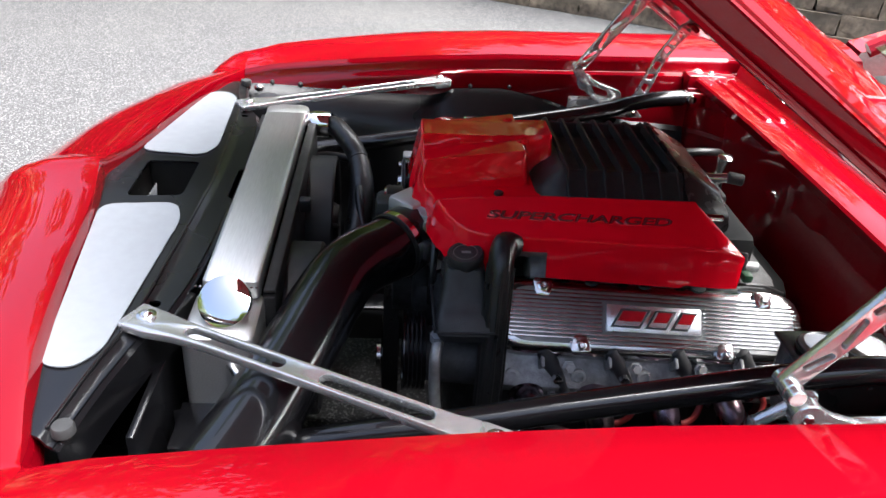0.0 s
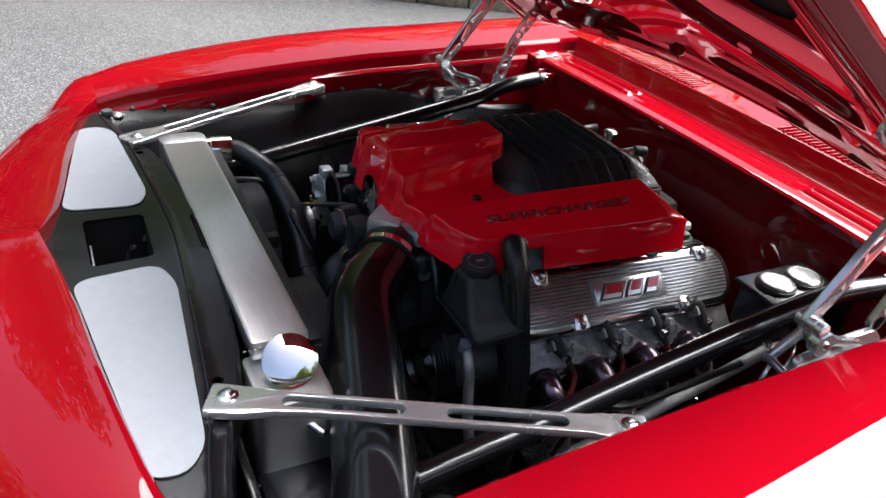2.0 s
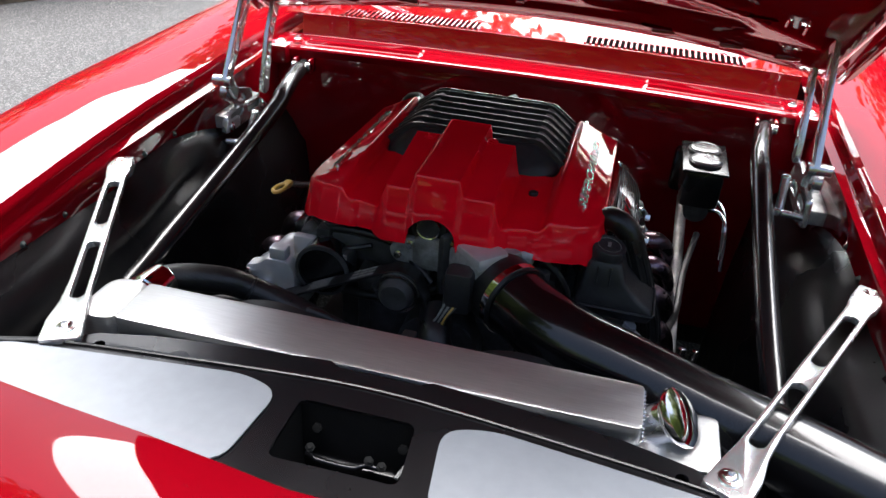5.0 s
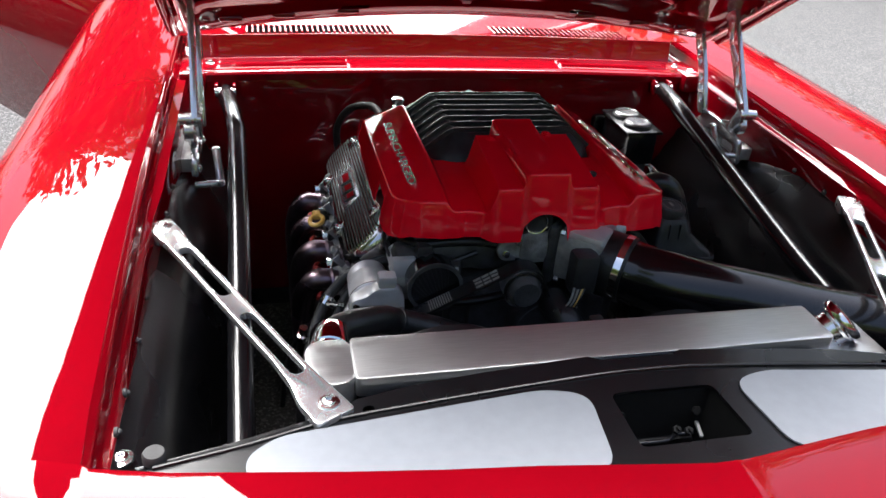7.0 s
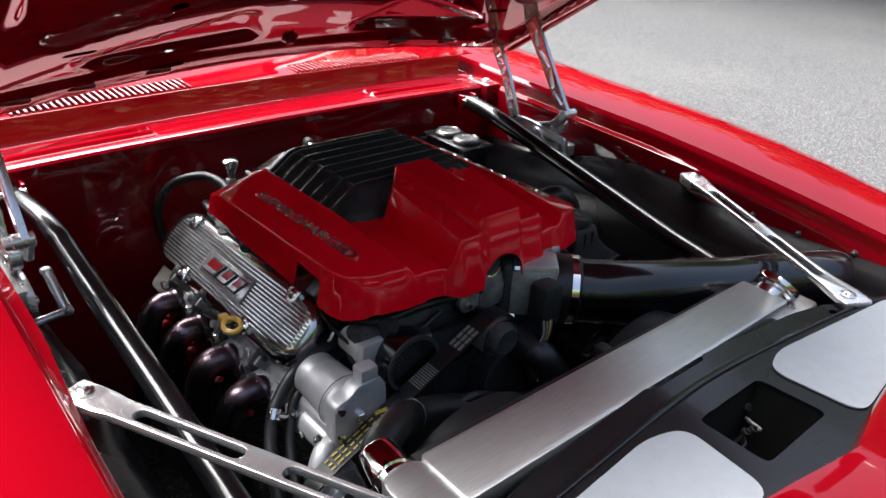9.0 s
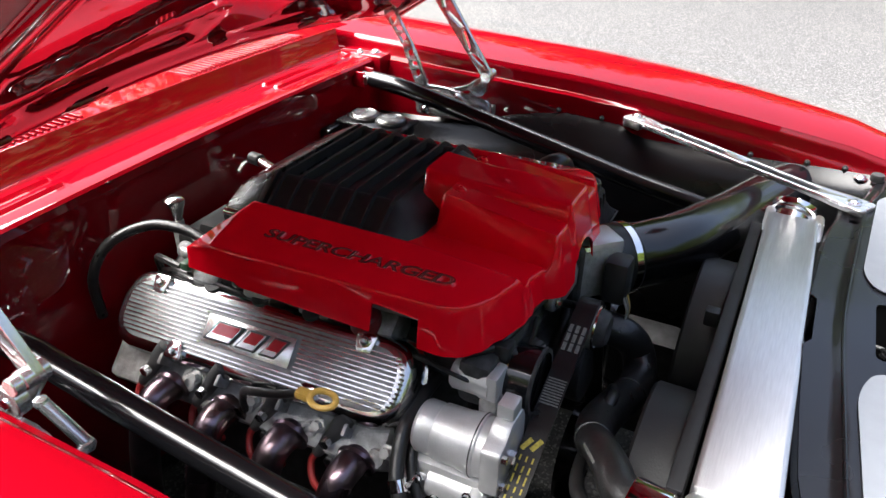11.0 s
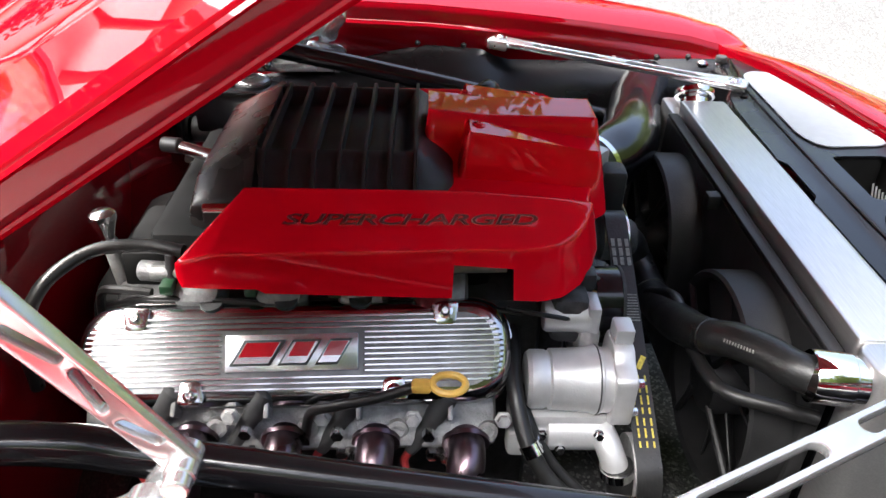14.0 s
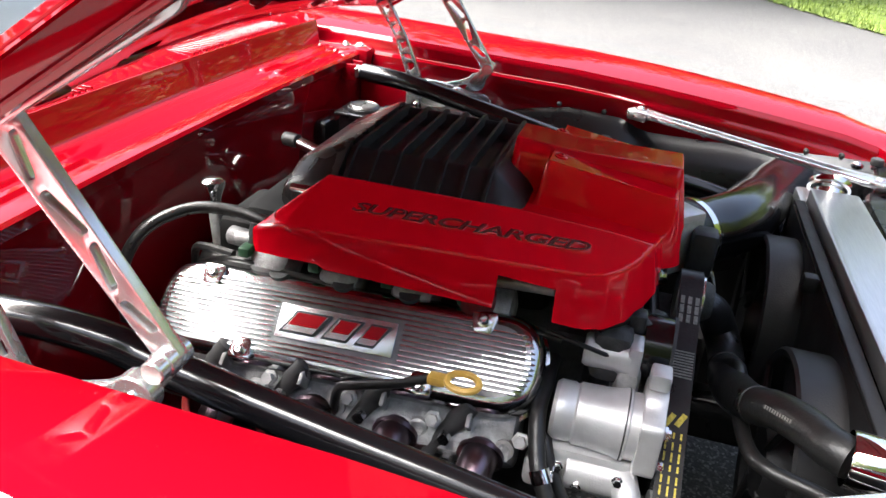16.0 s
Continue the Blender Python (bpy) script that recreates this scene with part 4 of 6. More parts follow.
def fender_brace(s):
    f, r = Vector((s * 0.409, 0.004, 0.834)), Vector((s * 0.632, 0.442, 0.838))
    h = thing("fender_brace", (s * 0.409, 0.004, 0.843), "polished billet brace from radiator support to fender", "brace", "pair of fender braces")
    d = (r - f)
    L = d.length
    m = axes(f, d, (0, 0, 1))
    m = axes(f, d, Vector((0, 0, 1)).cross(d))
    k = s
    low = [(-0.024, -0.022 - 0.008 * (s > 0)), (0.020, -0.020 - 0.009 * (s > 0)), (0.060, -0.017 - 0.003 * (s > 0)), (0.11, -0.0165), (L - 0.05, -0.0165), (L - 0.035, -0.020), (L + 0.018, -0.020)]
    high = [(L + 0.018, 0.020), (L - 0.035, 0.020), (L - 0.05, 0.0165), (0.11, 0.0165), (0.06, 0.017 + 0.003 * (s < 0)), (0.020, 0.020 + 0.009 * (s < 0)), (-0.024, 0.022 + 0.008 * (s < 0))]
    bar = plate([rounded(low + high, 0.006, 3), slot((0.075, 0), (0.205, 0), 0.0095), slot((0.275, 0), (L - 0.085, 0), 0.0095)], 0.012, 0.002, m)
    part("bar", bar, BILLET, h)
    part("end_block", rbox(r + Vector((0, 0, -0.004)), (0.045, 0.042, 0.022), 0.004, Matrix.Rotation(math.atan2(d.y, d.x), 4, "Z")), BILLET, h)
    part("brace_bolt", bolt(f + Vector((0, 0, 0.008)), (0, 0, 1), 0.0085, 0.005), CHROME, h)
    part("brace_bolt", bolt(r + Vector((0, 0, 0.009)), (0, 0, 1), 0.0085, 0.005), CHROME, h)


fender_brace(1)
fender_brace(-1)


def support_bar(s):
    h = thing("support_bar", (s * 0.50, 0.15, 0.66), "gloss black tubular bar bent down from the firewall", "bar", "pair of support bars")
    if s > 0:
        pts = [(0.535, 1.075, 0.858), (0.528, 1.03, 0.858), (0.518, 0.96, 0.856), (0.513, 0.90, 0.848), (0.511, 0.75, 0.820), (0.510, 0.55, 0.780), (0.511, 0.40, 0.749), (0.512, 0.28, 0.729), (0.514, 0.12, 0.695), (0.516, 0.03, 0.672)]
    else:
        pts = [(-0.553, 1.075, 0.849), (-0.548, 1.02, 0.847), (-0.538, 0.96, 0.843), (-0.530, 0.90, 0.832), (-0.526, 0.85, 0.817), (-0.524, 0.67, 0.782), (-0.522, 0.52, 0.755), (-0.520, 0.30, 0.715), (-0.518, 0.12, 0.684), (-0.518, 0.03, 0.668)]
    x, e = abs(pts[0][0]), pts[0][2] - 0.858
    part("bar", tube(pts, lambda u: 0.0195 if u > 0.06 else 0.015, 20, 8), BLACK, h)
    part("end_eye", cyl((s * (x - 0.023), 1.062, 0.858 + e), (s * (x + 0.025), 1.062, 0.858 + e), 0.011), CHROME, h)
    part("firewall_tab", rbox((s * (x + 0.020), 1.080, 0.858 + e), (0.008, 0.04, 0.036), 0.003), RED, h)
    part("firewall_tab", rbox((s * (x - 0.019), 1.080, 0.858 + e), (0.008, 0.04, 0.036), 0.003), RED, h)


support_bar(1)
support_bar(-1)


def rubber_stop(s):
    h = thing("hood_stop", (s * 0.600, -0.036, 0.808), "black rubber hood bumper on a threaded stud", "rubber bumper", "pair of hood bumpers")
    part("stud", cyl((s * 0.600, -0.036, 0.795), (s * 0.600, -0.036, 0.818), 0.005), CHROME, h)
    part("nut", lathe([(0, 0), (0.010, 0), (0.010, 0.005), (0, 0.005)], (s * 0.600, -0.036, 0.805), (0, 0, 1), 6), CHROME, h)
    part("pad", lathe([(0, 0), (0.010, 0.0), (0.0128, 0.003), (0.0128, 0.012), (0.011, 0.015), (0, 0.015)], (s * 0.600, -0.036, 0.813), (0, 0, 1), 24), BOOT, h)


rubber_stop(1)
rubber_stop(-1)


# ---------------------------------------------------------------- radiator and cooling
def radiator():
    h = thing("radiator", (-0.02, 0.09, 0.40), "brushed aluminium radiator with polished filler cap", "radiator")
    top = plate([rounded([(-0.372, 0.046), (0.316, 0.054), (0.316, 0.135), (-0.372, 0.132)], 0.008, 3)], 0.030, 0.003, Matrix.Translation((0, 0, 0.821)))
    part("top_tank", top, ALU, h)
    part("core", rbox((-0.03, 0.088, 0.60), (0.64, 0.055, 0.40), 0.004), SATIN, h)
    p_tank = plate([rounded([(-0.432, 0.042), (-0.368, 0.044), (-0.368, 0.138), (-0.432, 0.136)], 0.030, 6)], 0.43, 0.006, Matrix.Translation((0, 0, 0.618)))
    part("side_tank", p_tank, ALU, h)
    d_tank = plate([rounded([(0.300, 0.042), (0.412, 0.042), (0.412, 0.140), (0.300, 0.140)], 0.012, 4)], 0.40, 0.004, Matrix.Translation((0, 0, 0.605)))
    part("side_tank", d_tank, ALU, h)
    for k in range(26):
        y = 0.045 + 0.0036 * k
        part("weld", lathe([(0, -0.002), (0.0022, 0), (0, 0.002)], (0.3175, y, 0.8275), (0.5, 0, 1), 6), CHROME, h) if k % 2 == 0 else None
    ax = Vector((0.7, -0.1, 0.7)).normalized()
    c = Vector((0.330, 0.099, 0.801))
    part("filler_neck", lathe([(0.027, 0), (0.027, 0.028), (0.031, 0.032), (0.031, 0.036), (0.020, 0.036)], c, ax, 32), CHROME, h)
    part("filler_cap", lathe([(0.030, 0.034), (0.036, 0.036), (0.0375, 0.040), (0.0365, 0.046), (0.028, 0.0495), (0.014, 0.0515), (0, 0.052)], c, ax, 40), MIRROR, h, "mirror polished round cap")
    part("mount_ear", join(rbox((0.455, 0.085, 0.690), (0.09, 0.10, 0.005), 0.002), rbox((0.425, 0.085, 0.63), (0.006, 0.12, 0.12), 0.002)), SATIN, h)
    part("overflow_fitting", cyl((0.40, 0.10, 0.760), (0.43, 0.12, 0.755), 0.006), CHROME, h)
    part("outlet", lathe([(0.027, 0), (0.027, 0.012), (0.0295, 0.014), (0.0295, 0.052), (0.0285, 0.054)], (-0.398, 0.132, 0.801), (0.15, 1, 0), 32), MIRROR, h, "chrome hose sleeve")
    # shroud with two fans
    sh = part("fan_shroud", join(rbox((-0.03, 0.146, 0.605), (0.68, 0.020, 0.40), 0.004), rbox((-0.03, 0.147, 0.812), (0.67, 0.018, 0.006), 0.002)), SHROUD, h, "black fan shroud")
    for cx in (0.155, -0.215):
        fan = part("fan_ring", lathe([(0.138, 0), (0.150, 0), (0.150, 0.052), (0.146, 0.056), (0.138, 0.052), (0.138, 0)], (cx, 0.154, 0.640), (0, 1, 0), 48), SHROUD, h, "round black cooling fan")
        part("hub", lathe([(0, 0.06), (0.045, 0.06), (0.050, 0.05), (0.050, 0.01), (0, 0.01)], (cx, 0.154, 0.640), (0, 1, 0), 28), SHROUD, fan)
        for k in range(8):
            a = k * math.pi / 4
            bl = rbox((0.093, 0, 0), (0.090, 0.034, 0.003), 0.001, Matrix.Rotation(0.6, 4, "X"))
            bl.transform(Matrix.Translation((cx, 0.180, 0.640)) @ Matrix.Rotation(a, 4, "Y") @ Matrix.Rotation(math.pi / 2, 4, "X"))
            part("blade", bl, SHROUD, fan)
        for k in range(4):
            a = k * math.pi / 2 + 0.5
            part("strut", cyl((cx + 0.04 * math.cos(a), 0.212, 0.640 + 0.04 * math.sin(a)), (cx + 0.146 * math.cos(a), 0.205, 0.640 + 0.146 * math.sin(a)), 0.005, 8), SHROUD, fan)
    part("relay_plug", rbox((0.0, 0.168, 0.80), (0.02, 0.02, 0.025), 0.003), SHROUD, sh)


radiator()


def upper_hose():
    pts = [(-0.391, 0.182, 0.801), (-0.378, 0.199, 0.801), (-0.348, 0.216, 0.797), (-0.312, 0.237, 0.785), (-0.284, 0.252, 0.767), (-0.22, 0.262, 0.735), (-0.14, 0.260, 0.700), (-0.068, 0.253, 0.672), (-0.01, 0.250, 0.664), (0.022, 0.262, 0.685), (0.008, 0.285, 0.722), (-0.004, 0.335, 0.735)]
    h = thing("radiator_hose", (-0.2, 0.25, 0.66), "black rubber upper radiator hose from chrome sleeve to engine", "hose")
    part("hose", tube(pts, lambda u: 0.0215 if u < 0.36 else (0.0215 + 0.045 * (u - 0.36) if u < 0.46 else 0.026), 20, 8), RUBBER, h)
    for i, g in ((4, 1.0), (7, 1.2)):
        part("hose_joint", lathe([(0.0205 * g, -0.003), (0.0228 * g, -0.002), (0.0232 * g, 0), (0.0228 * g, 0.002), (0.0205 * g, 0.003)], pts[i], Vector(pts[i + 1]) - Vector(pts[i - 1]), 24), RUBBER, h)
    d = (Vector(pts[3]) - Vector(pts[2])).normalized()
    n = Vector((-0.3, 1.0, 0.35))
    n = (n - d * n.dot(d)).normalized()
    for k in range(11):
        c = Vector(pts[2]).lerp(Vector(pts[3]), 0.09 * k) + n * 0.0217
        part("print_mark", rbox(c, (0.0018, 0.0040, 0.0006), 0, axes((0, 0, 0), d, n.cross(d))), GREYPRINT, h)
    part("vacuum_line", tube([(-0.380, 0.150, 0.728), (-0.372, 0.19, 0.735), (-0.34, 0.25, 0.735), (-0.25, 0.262, 0.735), (-0.17, 0.258, 0.74), (-0.10, 0.27, 0.70)], 0.009, 10), RUBBER, h)


upper_hose()


def intake_pipe():
    h = thing("intake_pipe", (0.4, 0.2, 0.66), "large gloss black intake pipe with steel clamps", "intake pipe")
    pts = [(0.098, 0.350, 0.790), (0.140, 0.312, 0.788), (0.178, 0.276, 0.790), (0.228, 0.246, 0.788), (0.30, 0.222, 0.780), (0.40, 0.192, 0.766), (0.52, 0.155, 0.755), (0.62, 0.118, 0.748), (0.69, 0.090, 0.742)]
    part("pipe", tube(pts, 0.0545, 32, 8), BLACK, h)
    d = (Vector(pts[1]) - Vector(pts[0])).normalized()
    part("sleeve", lathe([(0.044, 0), (0.0575, 0.001), (0.0585, 0.004), (0.0585, 0.052), (0.0575, 0.055), (0.044, 0.055)], Vector(pts[0]) - d * 0.018, d, 36), RUBBER, h)
    for o in (0.020,):
        cl = part("clamp", lathe([(0.057, 0), (0.060, 0), (0.060, 0.012), (0.057, 0.012)], Vector(pts[0]) + d * o, d, 36), MIRROR, h, "polished band clamp")
        part("clamp_screw", cyl(Vector(pts[0]) + d * (o + 0.006) + Vector((-0.02, -0.045, 0.018)), Vector(pts[0]) + d * (o + 0.006) + Vector((0.0, -0.055, 0.012)), 0.005, 10), CHROME, cl)
    e = (Vector(pts[8]) - Vector(pts[7])).normalized()
    part("filter_ring", lathe([(0.050, 0), (0.060, 0.001), (0.062, 0.006), (0.060, 0.012), (0.050, 0.013)], Vector(pts[8]) - e * 0.013, e, 36), MIRROR, h, "bright ring at the filter end")
    part("air_filter", lathe([(0, -0.002), (0.058, -0.002), (0.075, 0.02), (0.075, 0.11), (0, 0.11)], Vector(pts[8]) - e * 0.002, e, 32), RUBBER, h)


intake_pipe()


# ---------------------------------------------------------------- engine
EX = -0.018


def engine():
    h = thing("engine", (EX, 0.7, 0.32), "cast aluminium V8 engine with polished headers", "engine")
    part("block", rbox((EX, 0.72, 0.56), (0.40, 0.56, 0.42), 0.03), CASTDARK, h)
    # valley coloured near-black in place of the shade below the blower
    part("valley", rbox((EX, 0.73, 0.79), (0.34, 0.44, 0.10), 0.02), TRIMSHADE, h)
    part("front_cover", rbox((EX, 0.425, 0.62), (0.30, 0.06, 0.26), 0.025), CASTDARK, h)
    for s in (1, -1):
        m = axes((EX + s * 0.265, 0.755 - 0.005 * s, 0.685), (0, s, -0.05 * s), (-0.69 * s, 0, 0.72))
        hd = rbox((0, -0.016, -0.016), (0.50, 0.135, 0.085), 0.012)
        hd.transform(m)
        head = part("cylinder_head", hd, CASTMID, h)
        rail = rbox((0, -0.072, -0.030), (0.49, 0.012, 0.016), 0.004)
        rail.transform(m)
        part("head_rail", rail, CAST, head)
        for k in range(4):
            y = 0.546 + 0.108 * k
            x0, dz = EX + s * 0.332, -0.022 * (s > 0)
            fl = part("header_flange", lathe([(0, 0), (0.029, 0), (0.029, 0.006), (0, 0.006)], (x0, y, 0.655 + dz), (s, 0, -0.25), 24), STEEL, h)
            part("header_pipe", tube([(x0, y, 0.656 + dz), (x0 + s * 0.032, y, 0.661 + dz), (x0 + s * 0.053, y + 0.004, 0.641 + dz), (x0 + s * 0.063, y + 0.012, 0.59 + dz), (x0 + s * 0.060, y + 0.03, 0.50), (x0 + s * 0.05, y + 0.05, 0.40)], 0.0222, 18, 7), STEEL, h, "heat-tinted steel exhaust pipe")
            part("port_bolt", lathe([(0, 0), (0.008, 0), (0.008, 0.010), (0, 0.011)], (x0 + s * 0.004, y + 0.045, 0.672), (s, 0, 0), 6), CHROME, h)
            part("port_bolt", lathe([(0, 0), (0.008, 0), (0.008, 0.010), (0, 0.011)], (x0 + s * 0.004, y + 0.040, 0.640), (s, 0, 0), 6), CHROME, h)
            part("head_web", rbox((x0 - s * 0.012, y + 0.020, 0.690), (0.022, 0.006, 0.030), 0.002, Matrix.Rotation(0.75 * s, 4, "Y")), CASTMID, h)
            part("head_boss", lathe([(0, 0), (0.013, 0), (0.0125, 0.008), (0.008, 0.009), (0.008, 0.005), (0, 0.005)], (x0 - s * 0.010, y - 0.026, 0.664), (s, 0, 0.35), 16), CAST, h)
            b0 = Vector((EX + s * 0.312, y + 0.020, 0.712))
            e = b0 + Vector((s * 0.020, 0.046, -0.074))
            boot = part("spark_boot", lathe([(0, -0.002), (0.009, 0), (0.0125, 0.003), (0.0135, 0.016), (0.0132, 0.034), (0.0112, 0.042), (0.0105, 0.050), (0.0092, 0.084), (0.0075, 0.092), (0, 0.093)], b0, e - b0, 18), BOOT, h, "grey-black spark plug boot")
            part("wire", tube([e, e + Vector((s * 0.006, 0.008, -0.016)), e + Vector((s * 0.022, -0.006, -0.034)), e + Vector((s * 0.032, -0.036, -0.036)), e + Vector((s * 0.024, -0.066, -0.020))], 0.0052, 8, 6), WIRERED, boot, "red plug wire")
            sp = b0 + Vector((s * 0.010, 0.004, -0.074))
            part("plug_nut", lathe([(0, 0), (0.012, 0), (0.012, 0.016), (0.0125, 0.018), (0.0125, 0.024), (0.008, 0.026), (0.008, 0.036), (0, 0.036)], sp, (s, -0.3, -0.25), 6), CHROME, boot)
            part("head_bolt", lathe([(0, 0), (0.011, 0), (0.011, 0.003), (0.0075, 0.004), (0.0075, 0.012), (0, 0.012)], (x0 - s * 0.006, y - 0.044, 0.684), (s, 0, 0.5), 6), CAST, h)
        # intake runners and injectors between cover and valve cover
        for k in range(4):
            y = 0.575 + 0.1 * k
            part("runner", rbox((EX + s * 0.205, y, 0.785), (0.06, 0.060, 0.06), 0.015, Matrix.Rotation(0.7 * s, 4, "Y")), CASTMID, h)
            inj = part("injector", cyl((EX + s * 0.222, y + 0.03, 0.800), (EX + s * 0.208, y + 0.03, 0.835), 0.008, 10), PLASTIC, h)
            part("connector", rbox((EX + s * 0.232, y + 0.032, 0.804), (0.022, 0.016, 0.014), 0.003), GREEN, inj, "green injector connector")
        part("fuel_rail", tube([(EX + s * 0.215, 0.50, 0.832), (EX + s * 0.215, 0.93, 0.812)], 0.009, 12), CAST, h)
        part("wiring_loom", tube([(EX + s * 0.245, 0.48, 0.782), (EX + s * 0.236, 0.60, 0.790), (EX + s * 0.238, 0.72, 0.782), (EX + s * 0.236, 0.84, 0.786), (EX + s * 0.232, 0.93, 0.786), (EX + s * 0.20, 1.0, 0.75)], 0.004, 8), RUBBER, h)
    # front accessories
    part("water_pump", join(cyl((EX + 0.02, 0.33, 0.66), (EX + 0.02, 0.43, 0.66), 0.070), rbox((EX - 0.06, 0.40, 0.68), (0.12, 0.05, 0.10), 0.02), rbox((EX + 0.09, 0.39, 0.67), (0.10, 0.05, 0.08), 0.02)), CASTDARK, h)
    part("snout_housing", join(cyl((EX - 0.016, 0.376, 0.862), (EX - 0.016, 0.50, 0.862), 0.030), rbox((EX - 0.02, 0.44, 0.815), (0.15, 0.10, 0.09), 0.018), rbox((EX - 0.075, 0.425, 0.790), (0.075, 0.06, 0.065), 0.012)), CASTDARK, h, "grey cast drive snout")
    part("snout_cap", lathe([(0.0185, 0), (0.0205, -0.002), (0.0195, -0.004), (0.0175, -0.003), (0.0165, 0.004), (0, 0.004)], (EX - 0.016, 0.375, 0.862), (0, 1, 0), 28), CHROME, h)
    part("front_bracket", rbox((EX - 0.12, 0.415, 0.79), (0.14, 0.05, 0.05), 0.012), CASTDARK, h)
    part("front_bracket", rbox((EX + 0.005, 0.39, 0.815), (0.10, 0.05, 0.07), 0.022), CASTMID, h)
    part("front_bracket", rbox((EX - 0.215, 0.42, 0.77), (0.07, 0.05, 0.07), 0.015), CASTDARK, h)
    part("sensor_plug", rbox((EX - 0.20, 0.40, 0.805), (0.026, 0.03, 0.026), 0.005), PLASTIC, h)
    part("sensor_wire", tube([(-0.27, 0.50, 0.795), (-0.275, 0.45, 0.788), (-0.262, 0.41, 0.775), (-0.235, 0.40, 0.78)], 0.0030, 8), RUBBER, h)
    part("sensor_wire", tube([(-0.24, 0.398, 0.777), (-0.235, 0.388, 0.78), (-0.225, 0.385, 0.79)], 0.003, 6), YELLOW, h)
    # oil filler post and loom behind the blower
    # adapter blackened to carry the hood's shade at the engine's rear
    part("rear_adapter", rbox((-0.13, 0.945, 0.785), (0.13, 0.08, 0.06), 0.012), TRIMSHADE, h)
    part("rear_line", tube([(-0.225, 0.89, 0.838), (-0.218, 0.94, 0.841), (-0.230, 1.00, 0.838), (-0.272, 1.045, 0.815), (-0.30, 1.066, 0.76), (-0.295, 1.072, 0.68)], 0.0085, 12), RUBBER, h, "braided black breather hose")
    part("rear_stub", cyl((-0.225, 0.885, 0.805), (-0.215, 0.95, 0.803), 0.013), CASTMID, h)
    part("rear_harness", tube([(-0.245, 0.93, 0.79), (-0.24, 0.97, 0.79), (-0.225, 1.0, 0.775), (-0.20, 1.02, 0.72)], 0.006, 8), RUBBER, h)
    # bellhousing blackened likewise, shade put into its colour
    part("bellhousing", rbox((EX, 1.01, 0.57), (0.34, 0.10, 0.34), 0.05), TRIMSHADE, h)


engine()


def oil_filler():
    h = thing("oil_breather", (-0.166, 1.000, 0.79), "polished flared breather cap on a post", "breather")
    part("post", cyl((-0.180, 0.985, 0.72), (-0.168, 1.003, 0.818), 0.010), CASTMID, h)
    part("cap", lathe([(0.008, 0), (0.009, 0.012), (0.013, 0.026), (0.0165, 0.036), (0.0165, 0.042), (0.012, 0.046), (0, 0.047)], (-0.168, 1.003, 0.812), (0.05, 0.05, 1), 24), CHROME, h)


oil_filler()


